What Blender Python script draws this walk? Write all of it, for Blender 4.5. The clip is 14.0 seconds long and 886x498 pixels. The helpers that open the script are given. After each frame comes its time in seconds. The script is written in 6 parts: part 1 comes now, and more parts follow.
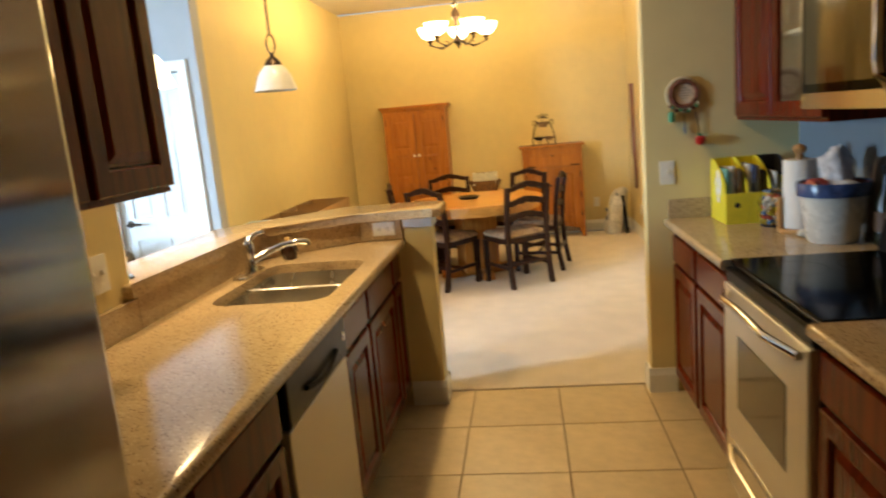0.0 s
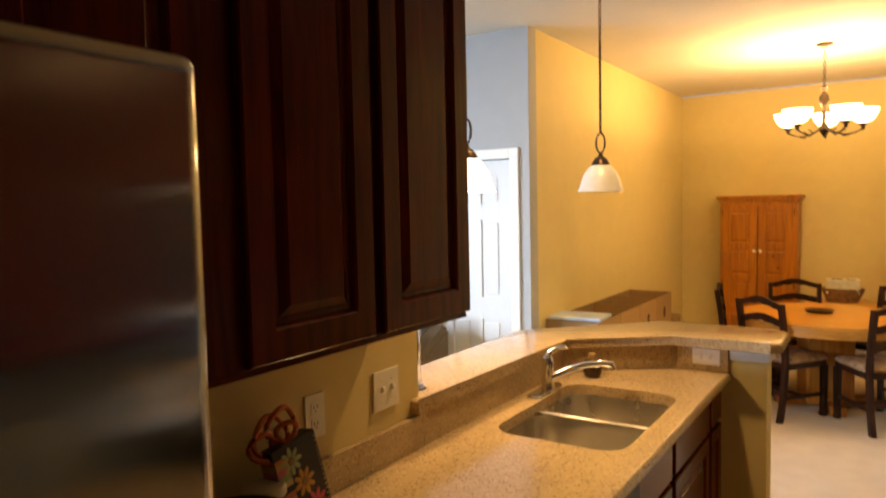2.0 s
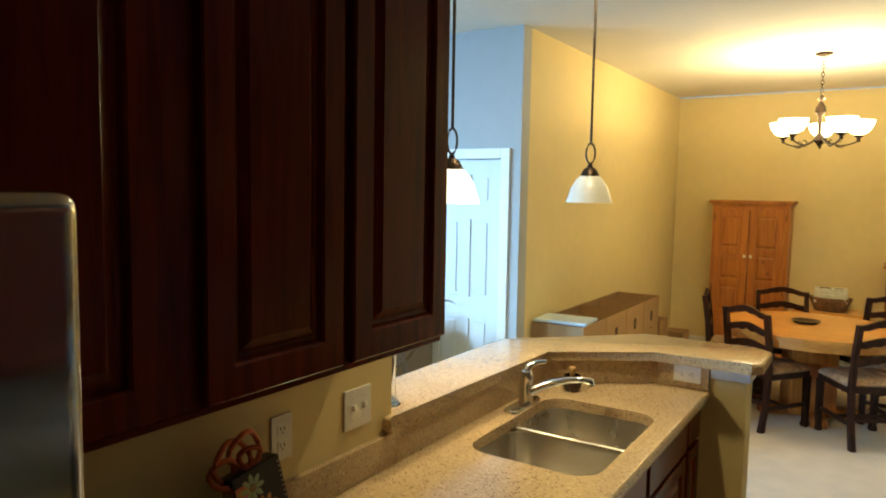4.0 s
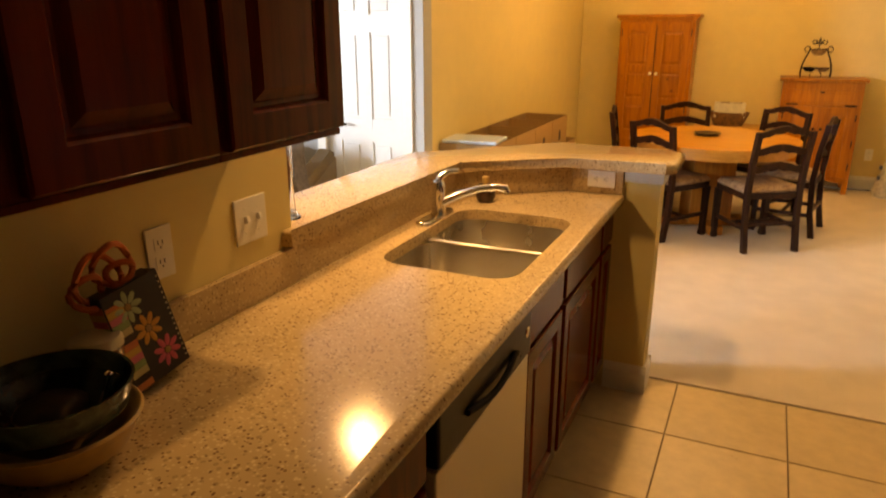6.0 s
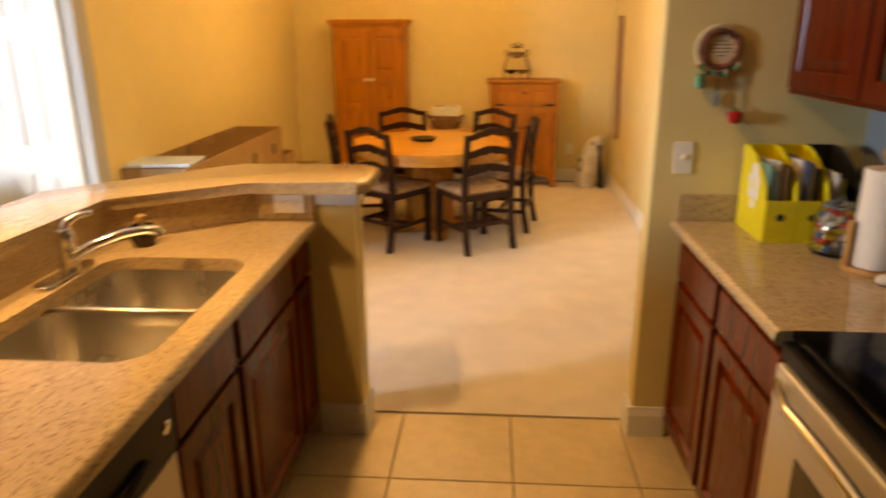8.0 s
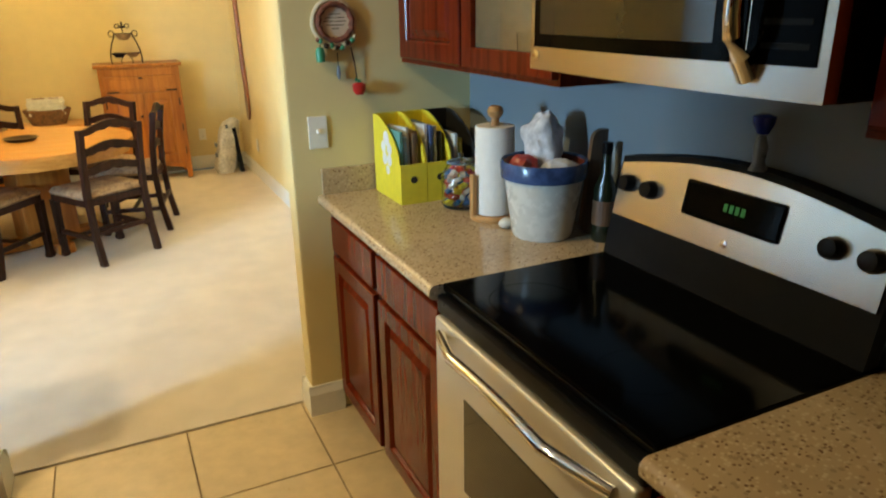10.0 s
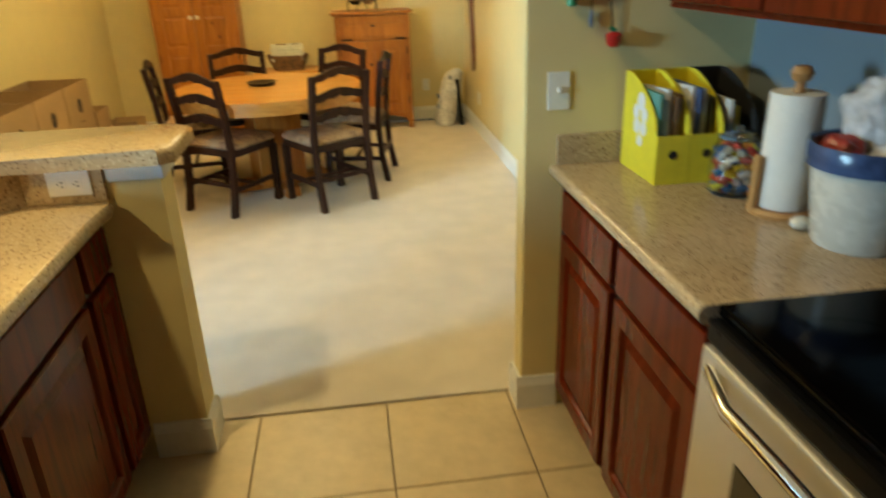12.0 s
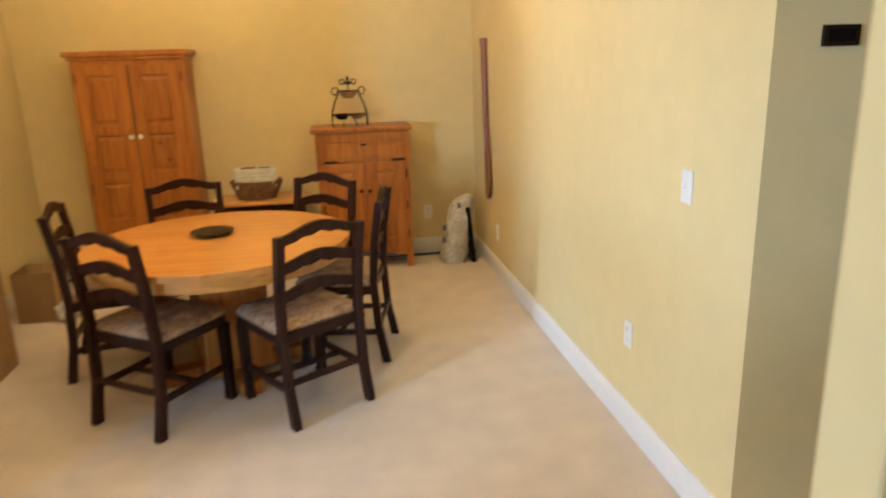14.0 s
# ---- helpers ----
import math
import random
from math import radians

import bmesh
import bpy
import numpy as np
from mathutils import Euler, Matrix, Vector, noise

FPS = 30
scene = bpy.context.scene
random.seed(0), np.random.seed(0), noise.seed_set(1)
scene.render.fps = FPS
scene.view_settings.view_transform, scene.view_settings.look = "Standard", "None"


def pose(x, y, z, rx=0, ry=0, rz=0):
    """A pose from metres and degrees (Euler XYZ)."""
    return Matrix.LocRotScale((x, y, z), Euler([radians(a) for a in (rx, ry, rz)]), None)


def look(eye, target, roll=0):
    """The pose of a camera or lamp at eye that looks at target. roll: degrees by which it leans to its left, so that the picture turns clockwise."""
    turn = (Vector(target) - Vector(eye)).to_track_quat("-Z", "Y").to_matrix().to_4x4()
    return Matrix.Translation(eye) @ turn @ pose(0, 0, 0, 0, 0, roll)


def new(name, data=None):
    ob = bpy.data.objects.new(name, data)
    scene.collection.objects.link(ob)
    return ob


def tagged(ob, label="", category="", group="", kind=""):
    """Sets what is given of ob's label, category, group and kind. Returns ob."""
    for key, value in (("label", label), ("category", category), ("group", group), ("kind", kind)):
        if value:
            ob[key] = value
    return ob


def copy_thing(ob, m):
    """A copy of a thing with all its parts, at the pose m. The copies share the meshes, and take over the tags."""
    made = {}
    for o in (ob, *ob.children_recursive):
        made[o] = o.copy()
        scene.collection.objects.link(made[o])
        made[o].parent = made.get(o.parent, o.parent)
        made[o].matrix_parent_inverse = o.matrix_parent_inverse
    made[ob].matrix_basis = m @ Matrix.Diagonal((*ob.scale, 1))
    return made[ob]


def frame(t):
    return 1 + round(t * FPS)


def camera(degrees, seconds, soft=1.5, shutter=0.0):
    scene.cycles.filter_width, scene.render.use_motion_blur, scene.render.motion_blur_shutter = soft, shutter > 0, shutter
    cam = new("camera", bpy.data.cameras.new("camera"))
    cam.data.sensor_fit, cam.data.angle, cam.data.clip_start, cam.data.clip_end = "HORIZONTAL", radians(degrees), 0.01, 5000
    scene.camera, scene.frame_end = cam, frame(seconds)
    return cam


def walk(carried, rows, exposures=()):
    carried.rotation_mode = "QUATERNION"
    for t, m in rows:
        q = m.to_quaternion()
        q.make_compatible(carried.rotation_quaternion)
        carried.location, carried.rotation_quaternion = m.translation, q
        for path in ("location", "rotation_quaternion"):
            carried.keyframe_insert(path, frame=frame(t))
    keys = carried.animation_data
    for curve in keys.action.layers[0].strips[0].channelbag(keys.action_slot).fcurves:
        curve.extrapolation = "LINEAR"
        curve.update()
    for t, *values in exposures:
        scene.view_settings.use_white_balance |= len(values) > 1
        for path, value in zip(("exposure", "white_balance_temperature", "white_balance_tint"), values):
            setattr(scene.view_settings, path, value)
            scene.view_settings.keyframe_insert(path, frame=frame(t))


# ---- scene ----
cam = camera(65.7, 14.0, soft=1.9, shutter=0.5)
PATH = [
    (0, (1.066, 0.578, 1.492), (0.818, 2.528, 1.125), -5.1),
    (0.5, (1.003, 0.681, 1.52), (0.531, 2.598, 1.201), -4.1),
    (1, (0.965, 0.78, 1.547), (0.19, 2.608, 1.303), -4.2),
    (1.5, (0.982, 0.852, 1.602), (-0.029, 2.567, 1.421), -2.5),
    (2, (1.008, 0.894, 1.657), (-0.087, 2.562, 1.531), -1.2),
    (2.2, (1.015, 0.909, 1.679), (-0.096, 2.57, 1.591), -0.3),
    (4.3, (1.023, 0.962, 1.752), (-0.029, 2.649, 1.535), 1.5),
    (4.5, (1.026, 0.965, 1.728), (0.023, 2.669, 1.432), 1.6),
    (5, (1.02, 0.981, 1.678), (0.033, 2.665, 1.242), 1.0),
    (5.5, (0.973, 1.044, 1.638), (0.065, 2.746, 1.111), 0.6),
    (6, (0.922, 1.132, 1.592), (0.124, 2.858, 0.972), -0.1),
    (6.5, (0.896, 1.222, 1.57), (0.096, 2.913, 0.865), -0.8),
    (7, (0.927, 1.377, 1.568), (0.172, 3.105, 0.899), -0.5),
    (7.5, (1.03, 1.493, 1.578), (0.542, 3.328, 0.95), -0.0),
    (8, (1.077, 1.572, 1.579), (0.942, 3.474, 0.974), -0.3),
    (8.5, (1.093, 1.632, 1.591), (1.424, 3.525, 1.038), -1.7),
    (9, (1.111, 1.644, 1.58), (1.839, 3.434, 1.064), -1.1),
    (9.2, (1.119, 1.647, 1.583), (1.951, 3.385, 1.048), -1.5),
    (11.3, (1.062, 1.769, 1.513), (1.653, 3.482, 0.667), -2.2),
    (11.5, (1.06, 1.817, 1.51), (1.564, 3.558, 0.664), -1.9),
    (12, (1.128, 2.025, 1.52), (1.366, 3.853, 0.744), -1.8),
    (12.5, (1.172, 2.303, 1.529), (1.208, 4.179, 0.838), -1.5),
    (13, (1.113, 2.702, 1.53), (1.215, 4.598, 0.902), -1.9),
    (13.5, (1.111, 3.137, 1.522), (1.266, 5.048, 0.952), -2.0),
    (14, (1.145, 3.557, 1.568), (1.454, 5.46, 1.037), -1.8),
]
# brightness and white balance drift as the camera adapts: seconds, stops, kelvin, tint
EXPOSURES = [
    (0.0, 0.25, 7600, 18),
    (0.5, 0.1, 9000, 22),
    (1.0, -0.2, 9800, 26),
    (1.5, -0.32, 9800, 28),
    (2.0, -0.1, 9800, 31),
    (4.5, -0.15, 6000, -4),
    (5.0, -0.25, 6100, -10),
    (6.0, 0.0, 12800, 36),
    (6.5, 0.0, 13500, 38),
    (7.0, 0.0, 12000, 29),
    (7.5, 0.05, 11000, 30),
    (8.0, 0.1, 12200, 36),
    (8.5, 0.05, 9200, 28),
    (9.0, 0.25, 6050, 8),
    (11.5, 0.55, 8200, 6),
    (12.0, 0.2, 7000, 0),
    (12.5, 0.12, 6150, 7),
    (13.0, 0.14, 6200, 21),
    (14.0, 0.04, 6400, 21),
]
walk(cam, [(t, look(e, g, r)) for t, e, g, r in PATH], EXPOSURES)

# ---- world and light ----
CEIL = 2.84
world = bpy.data.worlds.new("sky")
scene.world = world
world.use_nodes = True
wn = world.node_tree
sky = wn.nodes.new("ShaderNodeTexSky")
sky.sky_type, sky.sun_disc = "NISHITA", False
sky.sun_elevation, sky.sun_rotation = radians(40), radians(200)
wn.links.new(sky.outputs[0], wn.nodes["Background"].inputs[0])
wn.nodes["Background"].inputs[1].default_value = 0.1


def lamp(name, kind, where, energy, color, **more):
    data = bpy.data.lights.new(name, kind)
    data.energy, data.color = energy, color
    ob = new(name, data)
    ob.matrix_world = where
    for key, value in more.items():
        if key == "radius":
            data.shadow_soft_size = value
        elif key == "spread":
            data.spread = radians(value)
        elif key == "size":
            data.shape, data.size, data.size_y = "RECTANGLE", value[0], value[1]
    return ob


DAY = (0.37, 0.66, 1.0)
BULB = (1.0, 0.775, 0.40)
PENDANT_LIT = (-0.30, 3.055)
PENDANT_DARK = (-0.11, 3.92)
CHANDELIER = (0.55, 6.98)
SHADE_RING = 0.27
# skylight in the two living room windows
lamp("window_light_a", "AREA", look((-4.93, 2.20, 1.70), (0, 4.9, 0.4)), 95, DAY, size=(0.7, 1.1), spread=80)
lamp("window_light_b", "AREA", look((-4.93, -1.15, 1.75), (0, 5.6, 0.6)), 60, DAY, size=(0.6, 1.0), spread=70)
lamp("pendant_bulb", "POINT", Matrix.Translation((*PENDANT_LIT, 1.75)), 19, BULB, radius=0.03)
for i in range(5):
    a = radians(18 + 72 * i)
    lamp("chandelier_bulb", "POINT", Matrix.Translation((CHANDELIER[0] + SHADE_RING * math.cos(a), CHANDELIER[1] + SHADE_RING * math.sin(a), 2.335)), 27, BULB, radius=0.03)

SINK_LIGHT = (0.10, 3.42)
can = lamp("downlight_bulb", "AREA", look((*SINK_LIGHT, CEIL - 0.012), (*SINK_LIGHT, 0)), 27, BULB, size=(0.12, 0.12))
can.data.shape = "DISK"

# ---- materials ----


def mat(name, col, rough=0.5, metal=0.0, var=0.12, scale=3.0, fine=40.0, bump=0.0, bscale=120.0, coat=0.0, rand=0.0, stretch=(1, 1, 1), col2=None, emit=0.0, emit_col=None, sheen=0.0, trans=0.0, rvar=0.2, aniso=0.0):
    """A procedural surface: colour varied at two scales, fine relief, gloss."""
    m = bpy.data.materials.new(name)
    m.use_nodes = True
    nt = m.node_tree
    n, l = nt.nodes, nt.links
    b = n["Principled BSDF"]
    tc = n.new("ShaderNodeTexCoord")
    mp = n.new("ShaderNodeMapping")
    mp.inputs["Scale"].default_value = stretch
    l.new(tc.outputs["Object"], mp.inputs[0])
    big, small = n.new("ShaderNodeTexNoise"), n.new("ShaderNodeTexNoise")
    big.inputs["Scale"].default_value, small.inputs["Scale"].default_value = scale, fine
    big.inputs["Detail"].default_value, small.inputs["Detail"].default_value = 4, 3
    l.new(mp.outputs[0], big.inputs["Vector"]), l.new(mp.outputs[0], small.inputs["Vector"])
    mean = n.new("ShaderNodeMath")
    mean.operation = "MULTIPLY_ADD"
    l.new(small.outputs[0], mean.inputs[0])
    mean.inputs[1].default_value = 0.45
    half = n.new("ShaderNodeMath")
    half.operation = "MULTIPLY"
    l.new(big.outputs[0], half.inputs[0])
    half.inputs[1].default_value = 0.55
    l.new(half.outputs[0], mean.inputs[2])
    ramp = n.new("ShaderNodeValToRGB")
    e = ramp.color_ramp.elements
    other = col2 or tuple(c * (1 - 2.2 * var) for c in col)
    e[0].position, e[1].position = 0.36, 0.64
    e[0].color, e[1].color = (*other, 1), (*[min(1, c * (1 + var * 0.5)) for c in col], 1)
    l.new(mean.outputs[0], ramp.inputs[0])
    out = ramp.outputs[0]
    if rand:
        info, hsv = n.new("ShaderNodeObjectInfo"), n.new("ShaderNodeHueSaturation")
        mr = n.new("ShaderNodeMapRange")
        l.new(info.outputs["Random"], mr.inputs[0])
        mr.inputs["To Min"].default_value, mr.inputs["To Max"].default_value = 1 - rand, 1 + rand
        l.new(mr.outputs[0], hsv.inputs["Value"]), l.new(out, hsv.inputs["Color"])
        out = hsv.outputs[0]
    l.new(out, b.inputs["Base Color"])
    rr = n.new("ShaderNodeMapRange")
    l.new(mean.outputs[0], rr.inputs[0])
    rr.inputs["From Min"].default_value, rr.inputs["From Max"].default_value = 0.3, 0.7
    rr.inputs["To Min"].default_value, rr.inputs["To Max"].default_value = max(0.02, rough * (1 - rvar)), min(1, rough * (1 + rvar))
    l.new(rr.outputs[0], b.inputs["Roughness"])
    b.inputs["Metallic"].default_value = metal
    b.inputs["Coat Weight"].default_value = coat
    b.inputs["Coat Roughness"].default_value = 0.12
    b.inputs["Sheen Weight"].default_value = sheen
    b.inputs["Transmission Weight"].default_value = trans
    if aniso:
        tan = n.new("ShaderNodeTangent")
        tan.direction_type, tan.axis = "RADIAL", "Z"
        l.new(tan.outputs[0], b.inputs["Tangent"])
        b.inputs["Anisotropic"].default_value = aniso
    if bump:
        bn, bp = n.new("ShaderNodeTexNoise"), n.new("ShaderNodeBump")
        bn.inputs["Scale"].default_value, bn.inputs["Detail"].default_value = bscale, 3
        l.new(mp.outputs[0], bn.inputs["Vector"])
        bp.inputs["Strength"].default_value, bp.inputs["Distance"].default_value = bump, 0.004
        l.new(bn.outputs[0], bp.inputs["Height"]), l.new(bp.outputs[0], b.inputs["Normal"])
    if emit:
        b.inputs["Emission Color"].default_value = (*(emit_col or col), 1)
        b.inputs["Emission Strength"].default_value = emit
    return m


def speckled(name, ground, light, dark, rough):
    """Polished engineered stone: fine chips of several tones."""
    m = bpy.data.materials.new(name)
    m.use_nodes = True
    n, l = m.node_tree.nodes, m.node_tree.links
    b = n["Principled BSDF"]
    tc = n.new("ShaderNodeTexCoord")
    cur = None
    rgb = n.new("ShaderNodeTexNoise")
    rgb.inputs["Scale"].default_value, rgb.inputs["Detail"].default_value = 5, 5
    l.new(tc.outputs["Object"], rgb.inputs["Vector"])
    ramp = n.new("ShaderNodeValToRGB")
    ramp.color_ramp.elements[0].position, ramp.color_ramp.elements[1].position = 0.35, 0.65
    ramp.color_ramp.elements[0].color, ramp.color_ramp.elements[1].color = (*[c * 0.9 for c in ground], 1), (*[c * 1.06 for c in ground], 1)
    l.new(rgb.outputs[0], ramp.inputs[0])
    cur = ramp.outputs[0]
    for tone, size, cutoff in ((light, 125, 0.62), (tuple(c * 0.74 for c in ground), 85, 0.72), (dark, 140, 0.83)):
        v = n.new("ShaderNodeTexVoronoi")
        v.inputs["Scale"].default_value = size
        l.new(tc.outputs["Object"], v.inputs["Vector"])
        sep = n.new("ShaderNodeSeparateColor")
        l.new(v.outputs["Color"], sep.inputs[0])
        gt = n.new("ShaderNodeMath")
        gt.operation = "GREATER_THAN"
        gt.inputs[1].default_value = cutoff
        l.new(sep.outputs[0], gt.inputs[0])
        near = n.new("ShaderNodeMath")
        near.operation = "LESS_THAN"
        near.inputs[1].default_value = 0.42
        l.new(v.outputs["Distance"], near.inputs[0])
        both = n.new("ShaderNodeMath")
        both.operation = "MULTIPLY"
        l.new(gt.outputs[0], both.inputs[0]), l.new(near.outputs[0], both.inputs[1])
        mix = n.new("ShaderNodeMix")
        mix.data_type = "RGBA"
        l.new(both.outputs[0], mix.inputs[0]), l.new(cur, mix.inputs[6])
        mix.inputs[7].default_value = (*tone, 1)
        cur = mix.outputs[2]
    l.new(cur, b.inputs["Base Color"])
    b.inputs["Roughness"].default_value = rough
    return m


def grain(name, light, dark, rough, scale=6.0, along=2, coat=0.0, rand=0.0, knots=False, spec=0.5):
    """Wood with its grain along one axis."""
    m = bpy.data.materials.new(name)
    m.use_nodes = True
    n, l = m.node_tree.nodes, m.node_tree.links
    b = n["Principled BSDF"]
    tc, mp = n.new("ShaderNodeTexCoord"), n.new("ShaderNodeMapping")
    st = [5.0, 5.0, 5.0]
    st[along] = 0.35
    mp.inputs["Scale"].default_value = st
    l.new(tc.outputs["Object"], mp.inputs[0])
    no, fi = n.new("ShaderNodeTexNoise"), n.new("ShaderNodeTexNoise")
    no.inputs["Scale"].default_value, no.inputs["Detail"].default_value, no.inputs["Distortion"].default_value = scale, 6, 0.8
    fi.inputs["Scale"].default_value, fi.inputs["Detail"].default_value = scale * 9, 3
    l.new(mp.outputs[0], no.inputs["Vector"]), l.new(mp.outputs[0], fi.inputs["Vector"])
    add = n.new("ShaderNodeMath")
    add.operation = "MULTIPLY_ADD"
    add.inputs[1].default_value = 0.3
    l.new(fi.outputs[0], add.inputs[0]), l.new(no.outputs[0], add.inputs[2])
    ramp = n.new("ShaderNodeValToRGB")
    ramp.color_ramp.elements[0].position, ramp.color_ramp.elements[1].position = 0.5, 0.8
    ramp.color_ramp.elements[0].color, ramp.color_ramp.elements[1].color = (*dark, 1), (*light, 1)
    l.new(add.outputs[0], ramp.inputs[0])
    out = ramp.outputs[0]
    if knots:
        v = n.new("ShaderNodeTexVoronoi")
        v.inputs["Scale"].default_value = 6.5
        l.new(tc.outputs["Object"], v.inputs["Vector"])
        kr = n.new("ShaderNodeMapRange")
        kr.inputs["From Min"].default_value, kr.inputs["From Max"].default_value = 0.06, 0.14
        kr.inputs["To Min"].default_value, kr.inputs["To Max"].default_value = 0.75, 0.0
        l.new(v.outputs["Distance"], kr.inputs[0])
        mix = n.new("ShaderNodeMix")
        mix.data_type = "RGBA"
        l.new(kr.outputs[0], mix.inputs[0]), l.new(out, mix.inputs[6])
        mix.inputs[7].default_value = (*[c * 0.35 for c in dark], 1)
        out = mix.outputs[2]
    if rand:
        info, hsv, mr = n.new("ShaderNodeObjectInfo"), n.new("ShaderNodeHueSaturation"), n.new("ShaderNodeMapRange")
        l.new(info.outputs["Random"], mr.inputs[0])
        mr.inputs["To Min"].default_value, mr.inputs["To Max"].default_value = 1 - rand, 1 + rand
        l.new(mr.outputs[0], hsv.inputs["Value"]), l.new(out, hsv.inputs["Color"])
        out = hsv.outputs[0]
    l.new(out, b.inputs["Base Color"])
    b.inputs["Roughness"].default_value, b.inputs["Specular IOR Level"].default_value = rough, spec
    b.inputs["Coat Weight"].default_value, b.inputs["Coat Roughness"].default_value = coat, 0.2
    bp = n.new("ShaderNodeBump")
    bp.inputs["Strength"].default_value, bp.inputs["Distance"].default_value = 0.12, 0.002
    l.new(add.outputs[0], bp.inputs["Height"]), l.new(bp.outputs[0], b.inputs["Normal"])
    return m


def glass(name, col, rough=0.0):
    m = bpy.data.materials.new(name)
    m.use_nodes = True
    b = m.node_tree.nodes["Principled BSDF"]
    b.inputs["Base Color"].default_value = (*col, 1)
    b.inputs["Roughness"].default_value = rough
    b.inputs["Transmission Weight"].default_value = 1.0
    b.inputs["IOR"].default_value = 1.45
    return m


M = {}
M["wall"] = mat("painted_wall", (0.72, 0.585, 0.29), 0.75, var=0.03, scale=1.2, fine=9, bump=0.12, bscale=230)
M["wall_blue"] = mat("blue_grey_wall_paint", (0.20, 0.23, 0.25), 0.7, var=0.03, scale=1.2, fine=9, bump=0.12, bscale=230)
M["wall_pale"] = mat("pale_living_room_paint", (0.41, 0.425, 0.43), 0.75, var=0.03, scale=1.2, fine=9, bump=0.12, bscale=230)
M["ceiling"] = mat("ceiling_paint", (0.72, 0.69, 0.62), 0.9, var=0.02, bump=0.35, bscale=160)
M["white"] = mat("white_trim_paint", (0.78, 0.76, 0.70), 0.38, var=0.03)
M["door_white"] = mat("white_door_paint", (0.66, 0.67, 0.66), 0.42, var=0.02)
M["carpet"] = mat("beige_carpet", (0.69, 0.59, 0.47), 0.95, var=0.065, scale=6.0, fine=160, bump=0.9, bscale=420, sheen=0.25)
M["tile"] = mat("beige_floor_tile", (0.56, 0.43, 0.26), 0.33, var=0.07, scale=4, fine=16, bump=0.06, bscale=30, rand=0.06)
M["grout"] = mat("tile_grout", (0.24, 0.17, 0.10), 0.9, var=0.1)
M["stone"] = speckled("speckled_countertop", (0.47, 0.34, 0.20), (0.56, 0.43, 0.275), (0.19, 0.11, 0.06), 0.14)
M["cherry"] = grain("dark_cherry", (0.145, 0.0175, 0.0048), (0.082, 0.0100, 0.0029), 0.20, coat=0.0, rand=0.08, spec=0.14)
# cherry darkened to hold the shade between the fronts and under the cabinets
M["cherry_shade"] = mat("shaded_cabinet_recess", (0.03, 0.010, 0.006), 0.5)
M["pine"] = grain("honey_pine", (0.46, 0.168, 0.025), (0.32, 0.100, 0.0125), 0.38, coat=0.05, rand=0.06, knots=True)
M["pine_top"] = grain("table_pine", (0.66, 0.31, 0.07), (0.52, 0.21, 0.04), 0.28, along=0, coat=0.3, rand=0.05)
M["chair"] = grain("dark_stained_chair_wood", (0.042, 0.0145, 0.0085), (0.020, 0.0070, 0.0045), 0.38, coat=0.02, spec=0.18)
M["steel"] = mat("brushed_steel", (0.60, 0.57, 0.52), 0.26, metal=1.0, var=0.01, scale=1.5, fine=3, rvar=0.06)
M["fridge"] = mat("fridge_steel", (0.58, 0.56, 0.52), 0.13, metal=1.0, var=0.02, scale=1.5, fine=3, rvar=0.06, aniso=1.0)
M["sink"] = mat("sink_steel", (0.62, 0.59, 0.54), 0.27, metal=1.0, var=0.01, scale=2, fine=5, rvar=0.1)
# steel with the bright wall's reflection put into a pale, half-diffuse base colour
M["sheen_steel"] = mat("satin_steel_with_sheen", (0.62, 0.58, 0.50), 0.36, metal=0.55, var=0.01, scale=1.5, fine=3, rvar=0.06)
M["chrome"] = mat("chrome", (0.80, 0.80, 0.80), 0.07, metal=1.0, var=0.01)
M["black"] = mat("black_plastic", (0.004, 0.004, 0.0045), 0.30, var=0.05)
M["black_matte"] = mat("matte_black_plastic", (0.006, 0.006, 0.0065), 0.6, var=0.05)
M["black_matte"].node_tree.nodes["Principled BSDF"].inputs["Specular IOR Level"].default_value = 0.12
M["ceramic_glass"] = mat("black_ceramic_glass", (0.0012, 0.0012, 0.0012), 0.11, var=0.02)
M["ceramic_glass"].node_tree.nodes["Principled BSDF"].inputs["Specular IOR Level"].default_value = 0.10
M["black_glass"] = mat("black_glass", (0.0015, 0.0015, 0.0015), 0.05, var=0.02)
M["black_glass"].node_tree.nodes["Principled BSDF"].inputs["Specular IOR Level"].default_value = 0.04
M["black"].node_tree.nodes["Principled BSDF"].inputs["Specular IOR Level"].default_value = 0.14
M["dark_glass"] = mat("oven_window_glass", (0.030, 0.024, 0.014), 0.10, var=0.05)
M["bronze"] = mat("dark_bronze", (0.045, 0.028, 0.018), 0.40, metal=0.8, var=0.15)
M["plate"] = mat("switch_plate_plastic", (0.80, 0.78, 0.72), 0.35, var=0.02)
M["shade_lit"] = mat("lit_frosted_glass", (0.95, 0.90, 0.80), 0.4, var=0.02, emit=9.0, emit_col=(1.0, 0.82, 0.50))
M["shade_bright"] = mat("lit_pendant_glass", (0.95, 0.92, 0.85), 0.4, var=0.02, emit=3.0, emit_col=(1.0, 0.86, 0.62))
M["shade_dark"] = mat("frosted_glass_shade", (0.50, 0.50, 0.47), 0.35, var=0.04)
M["card"] = mat("brown_cardboard", (0.45, 0.27, 0.12), 0.85, var=0.08, scale=4, fine=70, bump=0.1, rand=0.06)
# same cardboard a third darker: shade of the insides and near side, in colour
M["card_shade"] = mat("shaded_cardboard", (0.30, 0.18, 0.085), 0.9, var=0.08, scale=4, fine=70)
